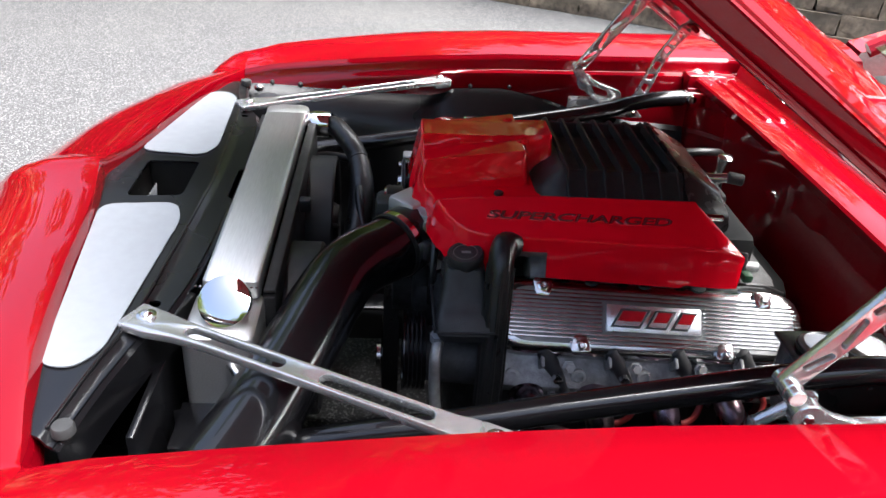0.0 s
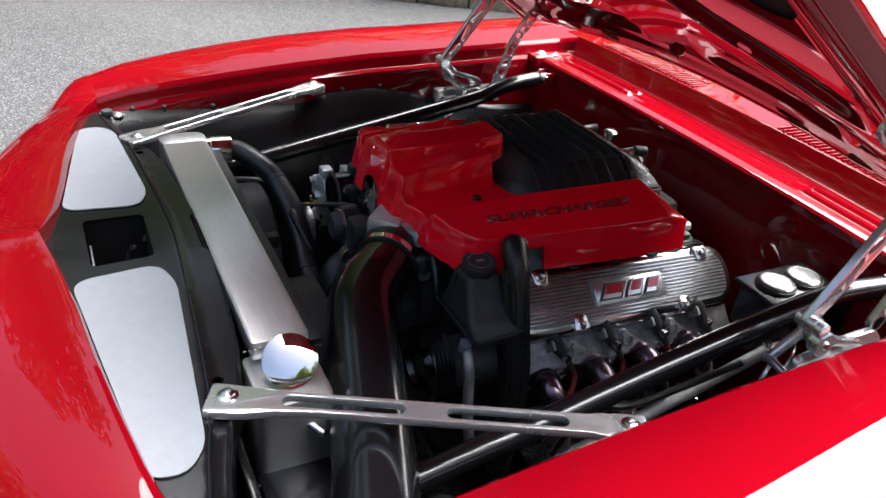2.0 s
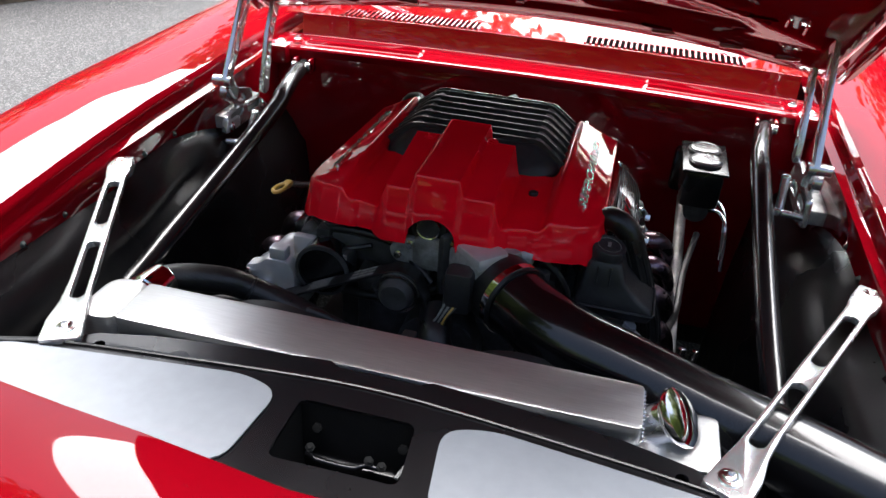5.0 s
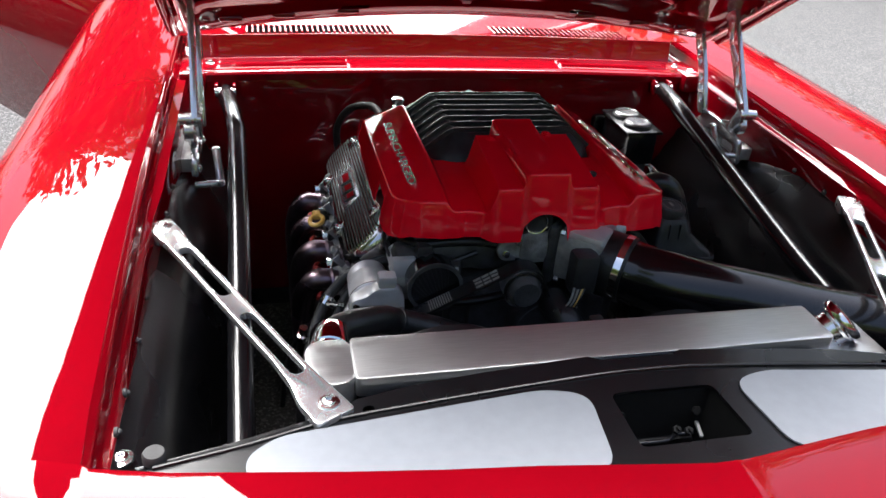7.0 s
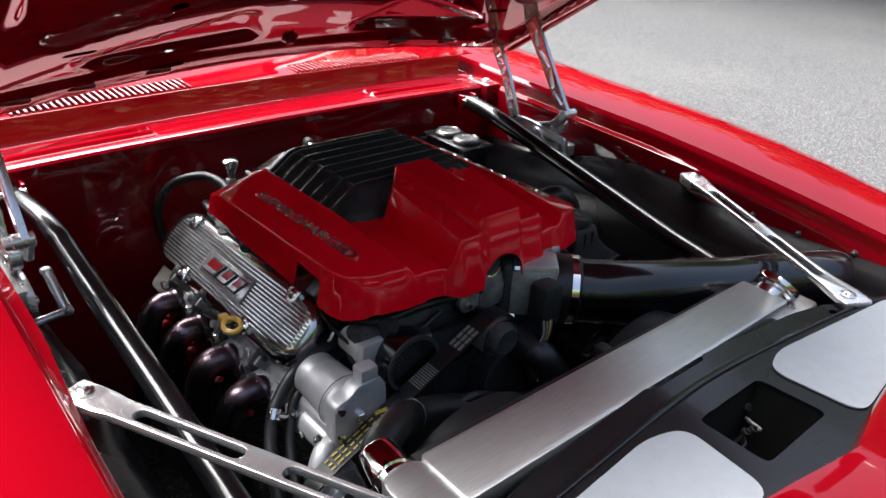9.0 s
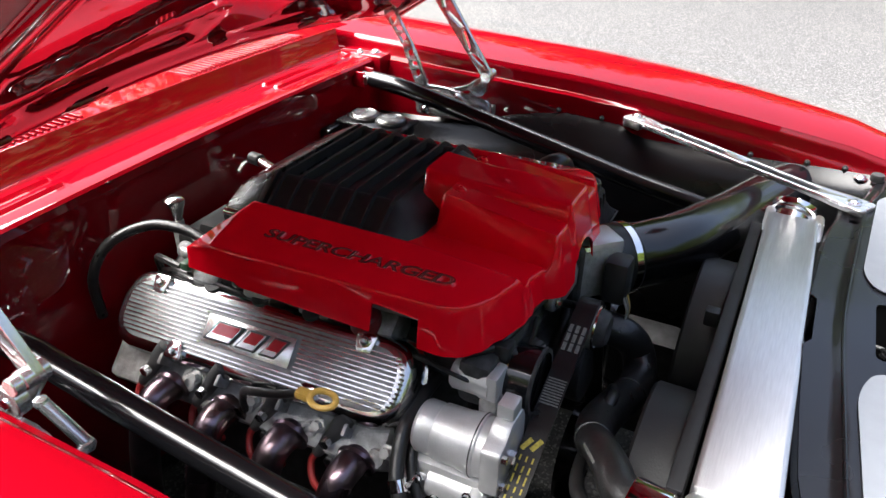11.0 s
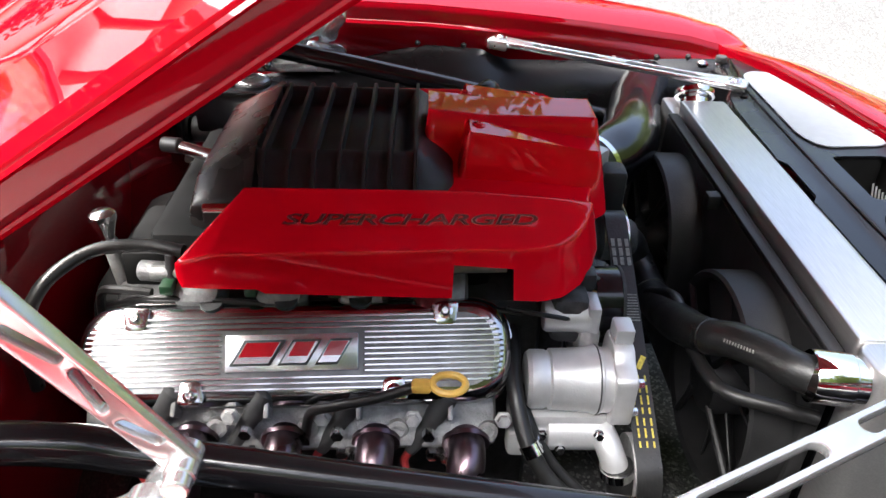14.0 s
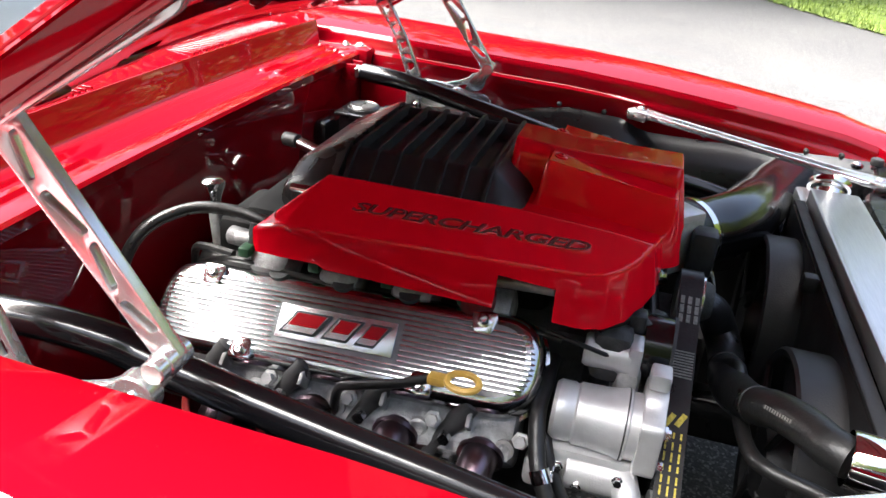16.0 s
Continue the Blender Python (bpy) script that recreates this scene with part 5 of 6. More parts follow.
def supercharger():
    h = thing("supercharger", (EX, 0.74, 0.82), "black ribbed supercharger housing between red covers", "supercharger")
    ring = [(-0.166, 0.84), (-0.168, 0.884), (-0.166, 0.893), (-0.160, 0.901), (-0.124, 0.9285), (-0.116, 0.933), (-0.106, 0.935)]
    ring = ring + [(-x, z) for x, z in ring[::-1]]

    def row(y, kx, kz, dz=0.0):
        return [(EX + x * kx, y, 0.85 + (z - 0.85) * kz + dz) for x, z in ring]

    # housing: a rounded shoulder all round with a sunken bed that the ribs bridge
    def crown(x, y):
        dx, dy = 0.166 - abs(x), y - 0.556
        d = min(dx, dy)
        if dx < 0.06 and dy < 0.06:
            d = 0.06 - math.hypot(0.06 - dx, 0.06 - dy)
        z = lerp(d, [0, 0.003, 0.008, 0.016, 0.050, 0.057, 0.063, 0.070, 0.074], [0.845, 0.876, 0.892, 0.902, 0.9280, 0.9305, 0.928, 0.912, 0.908])
        return (EX + x, y, z)

    foot = rounded([(-0.166, 0.556), (0.166, 0.556), (0.166, 0.811), (-0.166, 0.811)], 0.05, 8)
    part("housing", thicken(sheet(foot, [], 0.006, crown), 0.003), PLASTIC, h, sharp=60)
    for k in range(7):
        y = 0.613 + 0.0315 * k
        out = [(EX + x * 1.008, y, 0.85 + (z - 0.85) * 1.035 - 0.0005 * k) for x, z in ring]
        inn = [(EX + x * 0.95, y, 0.85 + (z - 0.85) * 0.86 - 0.0005 * k) for x, z in ring]
        rib = bmesh.new()
        cols = [[rib.verts.new((p[0], p[1] + o, p[2])) for p in line] for line, o in ((inn, -0.0030), (out, -0.0022), (out, 0.0022), (inn, 0.0030))]
        for a, b in zip(cols, cols[1:]):
            for i in range(len(a) - 1):
                rib.faces.new((a[i], a[i + 1], b[i + 1], b[i]))
        bmesh.ops.recalc_face_normals(rib, faces=rib.faces)
        part("rib", rib, PLASTIC, h)
    rear = [row(0.8105, 0.96, 0.92), row(0.811, 1.01, 1.015), row(0.816, 1.015, 1.01), row(0.882, 0.955, 0.60), row(0.887, 0.95, 0.56), row(0.890, 0.945, 0.50), row(0.893, 0.94, 0.2)]
    part("rear_housing", skin(rear, caps=True), REARPLATE, h, "smooth grey sloping rear housing, colour darkened for the hood's shade")
    part("rear_block", rbox((EX, 0.864, 0.810), (0.305, 0.054, 0.10), 0.008), PLASTIC, h)
    for s in (1, -1):
        part("side_rail", rbox((EX + s * 0.174, 0.72, 0.868), (0.012, 0.30, 0.02), 0.004), PLASTIC, h)
        part("end_pin", cyl((EX + s * 0.180, 0.868, 0.883), (EX + s * 0.180, 0.830, 0.884), 0.006, 12), CHROME, h)
    part("hose_fitting", cyl((-0.030, 0.886, 0.868), (-0.014, 0.945, 0.876), 0.009, 14), CHROME, h)
    part("fitting_plug", cyl((-0.014, 0.945, 0.878), (-0.006, 0.972, 0.876), 0.011, 12), PLASTIC, h)


supercharger()


def cover_height(x, y):
    """Top of the moulded cover: two sloping wings, a lower deck between them and the raised box with its tongue."""
    u = abs(x)
    crease = lerp(y, [0.38, 0.46, 0.888], [0.885, 0.879, 0.862])
    ridge = lerp(y, [0.38, 0.44, 0.55, 0.888], [0.894, 0.901, 0.908, 0.906])
    wing = ridge + (crease - ridge) * max(0.0, min(1.0, (u - 0.172) / 0.074))
    deck = lerp(y, [0.38, 0.45, 0.58], [0.879, 0.886, 0.890])
    z = deck + (wing - deck) * max(0.0, min(1.0, (u - 0.156) / 0.012))
    z -= 0.30 * max(0.0, y - 0.822 - (u - 0.172) * 0.30)
    box, tongue = lerp(y, [0.376, 0.552], [0.926, 0.951]), lerp(y, [0.52, 0.60], [0.952, 0.959])
    ramp = lambda p, q, t: max(0.0, min(1.0, (t - p) / (q - p)))
    a = ramp(0.098, 0.086, abs(x + 0.002)) * ramp(0.556, 0.547, y)
    b = ramp(0.046, 0.037, abs(x + 0.005)) * ramp(0.606, 0.598, y)
    return max(z + (box - z) * a, z + (tongue - z) * b)


def cover_hem(x, y):
    """Lower edge of the cover's skirt."""
    if y > 0.455:
        z = lerp(y, [0.455, 0.4955, 0.4965, 0.5655, 0.5665, 0.785, 0.795, 0.888], [0.812, 0.814, 0.853, 0.856, 0.815, 0.816, 0.821, 0.819])
        return z - (0.022 * max(0, min(1, (y - 0.5) / 0.35)) if x > 0 else 0)
    z = lerp(abs(x), [0.096, 0.12, 0.18, 0.216, 0.236, 0.246], [0.838, 0.838, 0.834, 0.829, 0.817, 0.812])
    return max(z, 0.848 + math.sqrt(max(0, 0.041 ** 2 - (x + 0.007) ** 2)) * 0.92 if abs(x + 0.007) < 0.041 else 0)


def engine_cover():
    h = thing("engine_cover", (EX, 0.60, 0.79), "glossy red engine cover lettered along both wings", "engine cover")
    side = [(0.246, 0.886), (0.247, 0.795), (0.247, 0.785), (0.247, 0.5670), (0.247, 0.5655), (0.247, 0.4965), (0.247, 0.4950), (0.246, 0.468), (0.241, 0.444), (0.228, 0.424), (0.205, 0.409), (0.175, 0.398), (0.150, 0.391), (0.138, 0.394), (0.106, 0.387), (0.097, 0.378), (0.085, 0.375)]
    inner = [(0.160, 0.590), (0.150, 0.574), (0.046, 0.572), (0.040, 0.600), (0.032, 0.604)]
    outline = [(-x, y) for x, y in side] + side[::-1] + [(0.178, 0.822), (0.164, 0.815)] + [(x - 0.005 if x < 0.1 else x, y) for x, y in inner] + [((-x - 0.005) if x < 0.1 else -x, y) for x, y in inner[::-1]] + [(-0.164, 0.815), (-0.178, 0.822)]
    bm = sheet(outline, [], 0.0045, lambda x, y: Vector((EX + x, y, cover_height(x, y))))
    # skirt hung from the rim, rounded over at the top
    rim = []
    for p, q in zip(outline, outline[1:] + outline[:1]):
        n = max(1, int(math.dist(p, q) / 0.0045))
        rim += [(p[0] + (q[0] - p[0]) * k / n, p[1] + (q[1] - p[1]) * k / n) for k in range(n)]
    inward = {v: Vector((0, 0, 0.0028)) for v in bm.verts}
    hem = []
    for i, (x, y) in enumerate(rim):
        (x0, y0), (x1, y1) = rim[i - 1], rim[(i + 1) % len(rim)]
        n = Vector((y1 - y0, x0 - x1, 0)).normalized()
        z = cover_height(x, y)
        outer = abs(x) > 0.2 or y < 0.45
        low, flare = (min(cover_hem(x, y), z - 0.012), 0.2) if outer else (z - 0.030, 0.0)
        if n.y > 0.3 and y > 0.82:
            low, flare = z - 0.024, 0.0
        k = z - low
        ring = [bm.verts.new(Vector((EX + x, y, z)) + n * o + Vector((0, 0, -dz))) for o, dz in ((0.0, 0.0), (0.0020, 0.0020), (0.0030, 0.0060), (0.0030 + flare * k * 0.85, k * 0.85), (0.0030 + flare * k, k))]
        inward.update({v: n * 0.0028 for v in ring[2:]})
        inward.update({v: n * 0.0020 + Vector((0, 0, 0.0024)) for v in ring[:2]})
        hem.append(ring)
    for a, b in zip(hem, hem[1:] + hem[:1]):
        for i in range(4):
            bm.faces.new((a[i], b[i], b[i + 1], a[i + 1]))
    # wall thickness: the top goes down, the skirt goes inward
    faces = bm.faces[:]
    twin = {v: bm.verts.new(v.co - inward[v]) for v in bm.verts[:]}
    for f in faces:
        bm.faces.new([twin[v] for v in reversed(f.verts)])
    for a, b in zip(hem, hem[1:] + hem[:1]):
        bm.faces.new((a[-1], b[-1], twin[b[-1]], twin[a[-1]]))
    bmesh.ops.remove_doubles(bm, verts=bm.verts, dist=0.00005)
    bmesh.ops.recalc_face_normals(bm, faces=bm.faces)
    part("shell", bm, REDCOVER, h, sharp=62)
    for s in (-1, 1):
        m = axes((EX + s * 0.2105, 0.619, 0.8885), (0, s, -0.020 * s), (-0.074 * s, 0, 0.038))
        part("lettering", letters("SUPERCHARGED", 0.0325, 0.0030, m @ Matrix.Diagonal((1.285, 0.64, 1, 1)), 0.25, 0.0008), CHROME, h, "raised chrome-edged word")
        m2 = m @ Matrix.Translation((0, 0, 0.0012)) @ Matrix.Diagonal((1.285, 0.64, 1, 1))
        part("letter_face", letters("SUPERCHARGED", 0.0325, 0.0021, m2, 0.25, -0.0005), FILTERRED, h, "dark red letter faces")
    part("cover_grommet", cyl((0.110, 0.50, 0.884), (0.110, 0.50, 0.893), 0.008, 14), PLASTIC, h)
    for x, y in ((-0.062, 0.532), (0.045, 0.545)):
        part("cover_bolt", bolt((EX + x, y, cover_height(x, y) + 0.001), (0, -0.14, 1), 0.006, 0.003), REDCOVER, h)


engine_cover()


def valve_cover(s):
    h = thing("valve_cover", (EX + s * 0.285, 0.755 - 0.006 * s, 0.69), "polished finned aluminium valve cover with a red-filled badge", "valve cover", "pair of valve covers")
    m = axes((EX + s * 0.286, 0.750 - 0.004 * s, 0.749), (0, s, -0.05 * s), (-0.69 * s, 0, 0.72))
    W, L = 0.128, 0.522

    def ring(inset):
        return rounded([(-L / 2 + inset, -W / 2 + inset), (L / 2 - inset, -W / 2 + inset), (L / 2 - inset, W / 2 - inset), (-L / 2 + inset, W / 2 - inset)], 0.060 - inset * 0.8, 8)

    body = skin([[(x, y, z) for x, y in ring(i)] for i, z in ((-0.004, -0.052), (-0.004, -0.044), (0.0, -0.043), (0.0, -0.020), (0.003, -0.010), (0.009, -0.003), (0.016, -0.001))], closed=True)
    body.faces.new([v for v in body.verts if abs(v.co.z + 0.001) < 1e-5])
    bmesh.ops.recalc_face_normals(body, faces=body.faces)
    body.transform(m)
    cover = part("body", body, COVERMETAL, h)
    # added dark plate: groove shade between the fins, done by colour
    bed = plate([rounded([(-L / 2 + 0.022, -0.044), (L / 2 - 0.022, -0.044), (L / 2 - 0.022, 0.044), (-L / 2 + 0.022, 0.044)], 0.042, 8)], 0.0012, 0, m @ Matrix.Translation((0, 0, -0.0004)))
    part("fin_bed", bed, FINBED, cover, "dark plate that paints shade into the grooves between the fins")
    n = 14
    for k in range(n):
        v = -0.042 + 0.084 * k / (n - 1)
        r = 0.050
        end = L / 2 - 0.010 - (r - math.sqrt(max(0, r * r - max(0, abs(v) - 0.003) ** 2)))
        cut = [(-end, end)]
        if abs(v) < 0.025:
            cut = [(-end, -0.081), (0.081, end)]
        elif abs(v) > 0.036:
            cut = [(-end + 0.055, end - 0.055)] if v > 0 else [(-end + 0.09, end - 0.09)]
        for a, b in cut:
            f = skin([[(x, v - w, z), (x, v - w * 0.5, z2), (x, v + w * 0.5, z2), (x, v + w, z)] for x, z, z2, w in ((a, -0.004, -0.003, 0.0016), (a + 0.005, -0.002, 0.0040, 0.0020), (b - 0.005, -0.002, 0.0040, 0.0020), (b, -0.004, -0.003, 0.0016))])
            f.transform(m)
            part("fin", f, COVERMETAL, cover)
    bd = rbox((0.0, 0, 0.0015), (0.157, 0.044, 0.008), 0.0012)
    bd.transform(m)
    badge = part("badge", bd, BILLET, h, "bright badge plate with slanted red shapes")
    for x0, w, hh, red in ((-0.040, 0.048, 0.030, 0.80), (0.010, 0.034, 0.030, 0.66), (0.050, 0.026, 0.030, 0.80)):
        sh = plate([[(x0 - w / 2 - 0.009, -hh / 2), (x0 + w / 2 - 0.009, -hh / 2), (x0 + w / 2 + 0.009, hh / 2), (x0 - w / 2 + 0.009, hh / 2)]], 0.003, 0.0005, m @ Matrix.Translation((0, 0, 0.0070)))
        part("badge_shape", sh, PLASTIC, badge)
        sh = plate([[(x0 - w / 2 * 0.86 - 0.0075, -hh * 0.41), (x0 + w / 2 * 0.86 - 0.0075, -hh * 0.41), (x0 + w / 2 * 0.86 + 0.0075, hh * 0.41), (x0 - w / 2 * 0.86 + 0.0075, hh * 0.41)]], 0.002, 0, m @ Matrix.Translation((0, 0, 0.0080)))
        part("badge_shape", sh, BILLET, badge)
        sh = plate([[(x0 - w / 2 * red - 0.002, -hh * 0.15), (x0 + w / 2 * red - 0.002, -hh * 0.15), (x0 + w / 2 * red + 0.007, hh * 0.40), (x0 - w / 2 * red + 0.007, hh * 0.40)]], 0.002, 0, m @ Matrix.Translation((0, 0, 0.0084)))
        part("badge_shape", sh, BADGERED, badge)
    for x, y in ((0.186, 0.045), (-0.182, 0.045), (0.118, -0.047), (-0.120, -0.047)):
        x = x * -s * -1 if s > 0 else -x
        b = plate([rounded([(x - 0.017, y - math.copysign(0.012, -y)), (x + 0.017, y - math.copysign(0.012, -y)), (x + 0.012, y + math.copysign(0.016, -y)), (x - 0.012, y + math.copysign(0.016, -y))], 0.007, 4)], 0.010, 0.0015, m @ Matrix.Translation((0, 0, 0.0005)))
        boss = part("boss", b, COVERMETAL, h)
        w = m @ Vector((x, y, 0.006))
        part("cover_bolt", bolt(w, m.to_3x3() @ Vector((0, 0, 1)), 0.0062, 0.006), CHROME, boss)
    # scallops along the upper edge
    for k in range(3):
        x = -0.10 + 0.09 * k
        q = m @ Vector((x, 0.060, -0.012))
        part("notch", lathe([(0, 0), (0.014, 0), (0.014, 0.008), (0, 0.008)], q, m.to_3x3() @ Vector((0, 0.6, 1)), 18), CASTDARK, cover)


valve_cover(1)
valve_cover(-1)


def alternator():
    h = thing("alternator", (-0.30, 0.42, 0.62), "silver cast alternator housing on its bracket", "alternator")
    c = Vector((-0.302, 0, 0.712))
    part("housing", lathe([(0, 0.474), (0.032, 0.474), (0.036, 0.469), (0.036, 0.452), (0.0345, 0.4495), (0.0345, 0.4475), (0.0375, 0.445), (0.0385, 0.415), (0.0405, 0.398), (0.0425, 0.392), (0.0425, 0.386), (0.040, 0.384), (0.040, 0.372), (0, 0.372)], c, (0, 1, 0), 40), SILVER, h)
    part("housing_seam", lathe([(0.0425, -0.001), (0.0432, 0), (0.0425, 0.001)], c + Vector((0, 0.389, 0)), (0, 1, 0), 40), CASTDARK, h)
    part("end_plate", flat_xz([rounded([(-0.344, 0.676), (-0.330, 0.666), (-0.268, 0.666), (-0.254, 0.690), (-0.256, 0.746), (-0.266, 0.764), (-0.306, 0.764), (-0.318, 0.752), (-0.344, 0.744)], 0.008)], 0.360, 0.026), SILVER, h)
    part("lug", rbox((-0.285, 0.360, 0.775), (0.030, 0.024, 0.022), 0.004), SILVER, h)
    part("pulley_nut", cyl((-0.305, 0.352, 0.712), (-0.305, 0.338, 0.712), 0.010, 6), CHROME, h)
    for x, z in ((-0.336, 0.690), (-0.336, 0.736), (-0.268, 0.680)):
        part("plate_bolt", lathe([(0, 0), (0.006, 0), (0.006, 0.006), (0, 0.007)], (x, 0.346, z), (0, -1, 0), 6), CHROME, h)
    part("upper_housing", lathe([(0, 0.452), (0.018, 0.452), (0.021, 0.448), (0.021, 0.412), (0.0225, 0.408), (0.0225, 0.396), (0, 0.396)], (-0.252, 0, 0.772), (0, 1, 0), 28), SILVER, h, "small silver cylinder above the housing")
    part("upper_flange", rbox((-0.252, 0.392, 0.776), (0.040, 0.016, 0.040), 0.004), SILVER, h)
    part("lower_bracket", join(rbox((-0.300, 0.43, 0.655), (0.070, 0.12, 0.05), 0.010), cyl((-0.325, 0.366, 0.648), (-0.325, 0.446, 0.648), 0.024), rbox((-0.330, 0.47, 0.640), (0.030, 0.05, 0.040), 0.008)), SILVER, h)
    for y, z in ((0.385, 0.664), (0.43, 0.640), (0.455, 0.664)):
        part("bracket_bolt", lathe([(0, 0), (0.007, 0), (0.007, 0.003), (0.005, 0.004), (0.005, 0.009), (0, 0.009)], (-0.346, y, z), (-1, 0, 0.2), 6), CHROME, h)
    part("outlet_elbow", tube([(-0.33, 0.378, 0.655), (-0.348, 0.372, 0.648), (-0.362, 0.364, 0.630), (-0.366, 0.358, 0.612)], 0.0165, 16), SILVER, h)
    part("elbow_clamp", lathe([(0.0185, 0), (0.0215, 0), (0.0215, 0.012), (0.0185, 0.012)], (-0.364, 0.361, 0.628), (-0.1, -0.15, -1), 24), MIRROR, h, "bright band clamp")
    part("outlet_hose", tube([(-0.364, 0.361, 0.630), (-0.368, 0.353, 0.60), (-0.372, 0.34, 0.55), (-0.36, 0.32, 0.46)], 0.0195, 16), RUBBER, h)


def flat_xz(outlines, y, thick, bevel=0.003):
    m = Matrix(((1, 0, 0, 0), (0, 0, -1, y), (0, 1, 0, 0), (0, 0, 0, 1)))
    return plate(outlines, thick, bevel, m)


alternator()


def belt_drive():
    h = thing("drive_belt", (-0.2, 0.330, 0.42), "wide ribbed drive belt with yellow print over its pulleys", "drive belt")
    pul = [("idler_pulley", (-0.064, 0.771), 0.033), ("crank_pulley", (EX + 0.02, 0.46), 0.085), ("alternator_pulley", (-0.355, 0.612), 0.045)]
    for name, (x, z), r in pul:
        p = part(name, lathe([(0, -0.018), (r * 0.45, -0.018), (r * 0.55, -0.010), (r - 0.006, -0.010), (r, -0.016), (r, 0.016), (r - 0.006, 0.012), (0, 0.012)], (x, 0.330, z), (0, 1, 0), 40), BLACK if r > 0.05 else CAST, h)
        part("hub_bolt", cyl((x, 0.315, z), (x, 0.302, z), r * 0.30, 12), CHROME, p)
    part("idler_cap", lathe([(0, -0.034), (0.022, -0.034), (0.027, -0.028), (0.030, -0.010), (0.030, 0)], (-0.064, 0.330, 0.771), (0, 1, 0), 36), CASTDARK, h)
    part("idler_rim", lathe([(0.030, -0.020), (0.0345, -0.0195), (0.0345, -0.0165), (0.030, -0.016)], (-0.064, 0.330, 0.771), (0, 1, 0), 36), CHROME, h)
    # belt round the three pulleys
    def tangent(a, ra, b, rb):
        a, b = Vector(a), Vector(b)
        d = b - a
        t = math.atan2(d.y, d.x)
        o = math.acos((ra - rb) / d.length)
        u = Vector((math.cos(t - o), math.sin(t - o)))
        return a + u * ra, b + u * rb
    seq = [pul[0], pul[2], pul[1]]
    pts = []
    loop = [(Vector(p[1]), p[2] + 0.0025) for p in seq]
    segs = []
    for i in range(3):
        (a, ra), (b, rb) = loop[i], loop[(i + 1) % 3]
        segs.append(tangent(a, ra, b, rb))
    for i in range(3):
        a, b = segs[i]
        for k in range(8):
            pts.append(a.lerp(b, k / 8))
        c, r = loop[(i + 1) % 3]
        n = segs[(i + 1) % 3][0]
        t0, t1 = math.atan2(b.y - c.y, b.x - c.x), math.atan2(n.y - c.y, n.x - c.x)
        while t1 < t0:
            t1 += 2 * math.pi
        for k in range(10):
            t = t0 + (t1 - t0) * k / 10
            pts.append(c + Vector((math.cos(t), math.sin(t))) * r)
    cen = sum((Vector(p[1]) for p in pul), Vector((0, 0))) / 3
    rows = []
    for p in pts + [pts[0]]:
        o = (p - cen).normalized() * 0.004
        rows.append([(p.x, 0.315, p.y), (p.x + o.x, 0.315, p.y + o.y), (p.x + o.x, 0.345, p.y + o.y), (p.x, 0.345, p.y), (p.x, 0.315, p.y)])
    belt = part("belt", skin(rows), RUBBER, h, "ribbed black rubber belt")
    a, b = segs[0]
    d = (b - a).normalized()
    o = Vector((d.y, -d.x))
    if o.dot(a - cen) < 0:
        o = -o
    m0 = axes(Vector((a.x, 0.330, a.y)), (d.x, 0, d.y), (0, 1, 0))
    Lb = (b - a).length
    turn = axes((0, 0, 0), (d.x, 0, d.y), (0, 1, 0))

    def mark(u, row, lx, ly, mat, skew=0.0):
        p = a + d * (Lb * u) + o * 0.0046
        part("print_mark", rbox((p.x, 0.330 + row, p.y), (lx, ly, 0.0008), 0, turn @ Matrix.Rotation(skew, 4, "Z")), mat, belt)

    for row in (-0.0095, 0, 0.0095):
        for k in range(3):
            mark(0.10 + 0.045 * k, row, 0.0125, 0.0052, GREYPRINT)
    for k in range(10):
        mark(0.345 + 0.0125 * k, 0, 0.0018, 0.026, GREYPRINT)
    for k in range(2):
        mark(0.635 + 0.006 * k, -0.006 + 0.013 * k, 0.019, 0.0065, PRINT, 0.5)
    for row in (-0.0085, 0.0, 0.0085):
        for k in range(7):
            mark(0.70 + 0.042 * k, row, 0.0075 + 0.002 * (k % 3), 0.0022, PRINT)
    part("tensioner_pulley", lathe([(0, -0.014), (0.040, -0.014), (0.046, -0.018), (0.046, 0.018), (0.040, 0.014), (0, 0.014)], (-0.205, 0.366, 0.760), (0, 1, 0), 40), BLACK, h)
    part("tensioner_rim", lathe([(0.041, -0.0195), (0.047, -0.019), (0.0475, -0.015), (0.041, -0.015)], (-0.205, 0.366, 0.760), (0, 1, 0), 40), CASTDARK, h)
    part("tensioner_plate", rbox((-0.214, 0.402, 0.745), (0.05, 0.022, 0.085), 0.006), SILVER, h)
    part("tensioner_arm", rbox((-0.235, 0.395, 0.74), (0.08, 0.03, 0.05), 0.012), CAST, h)


belt_drive()


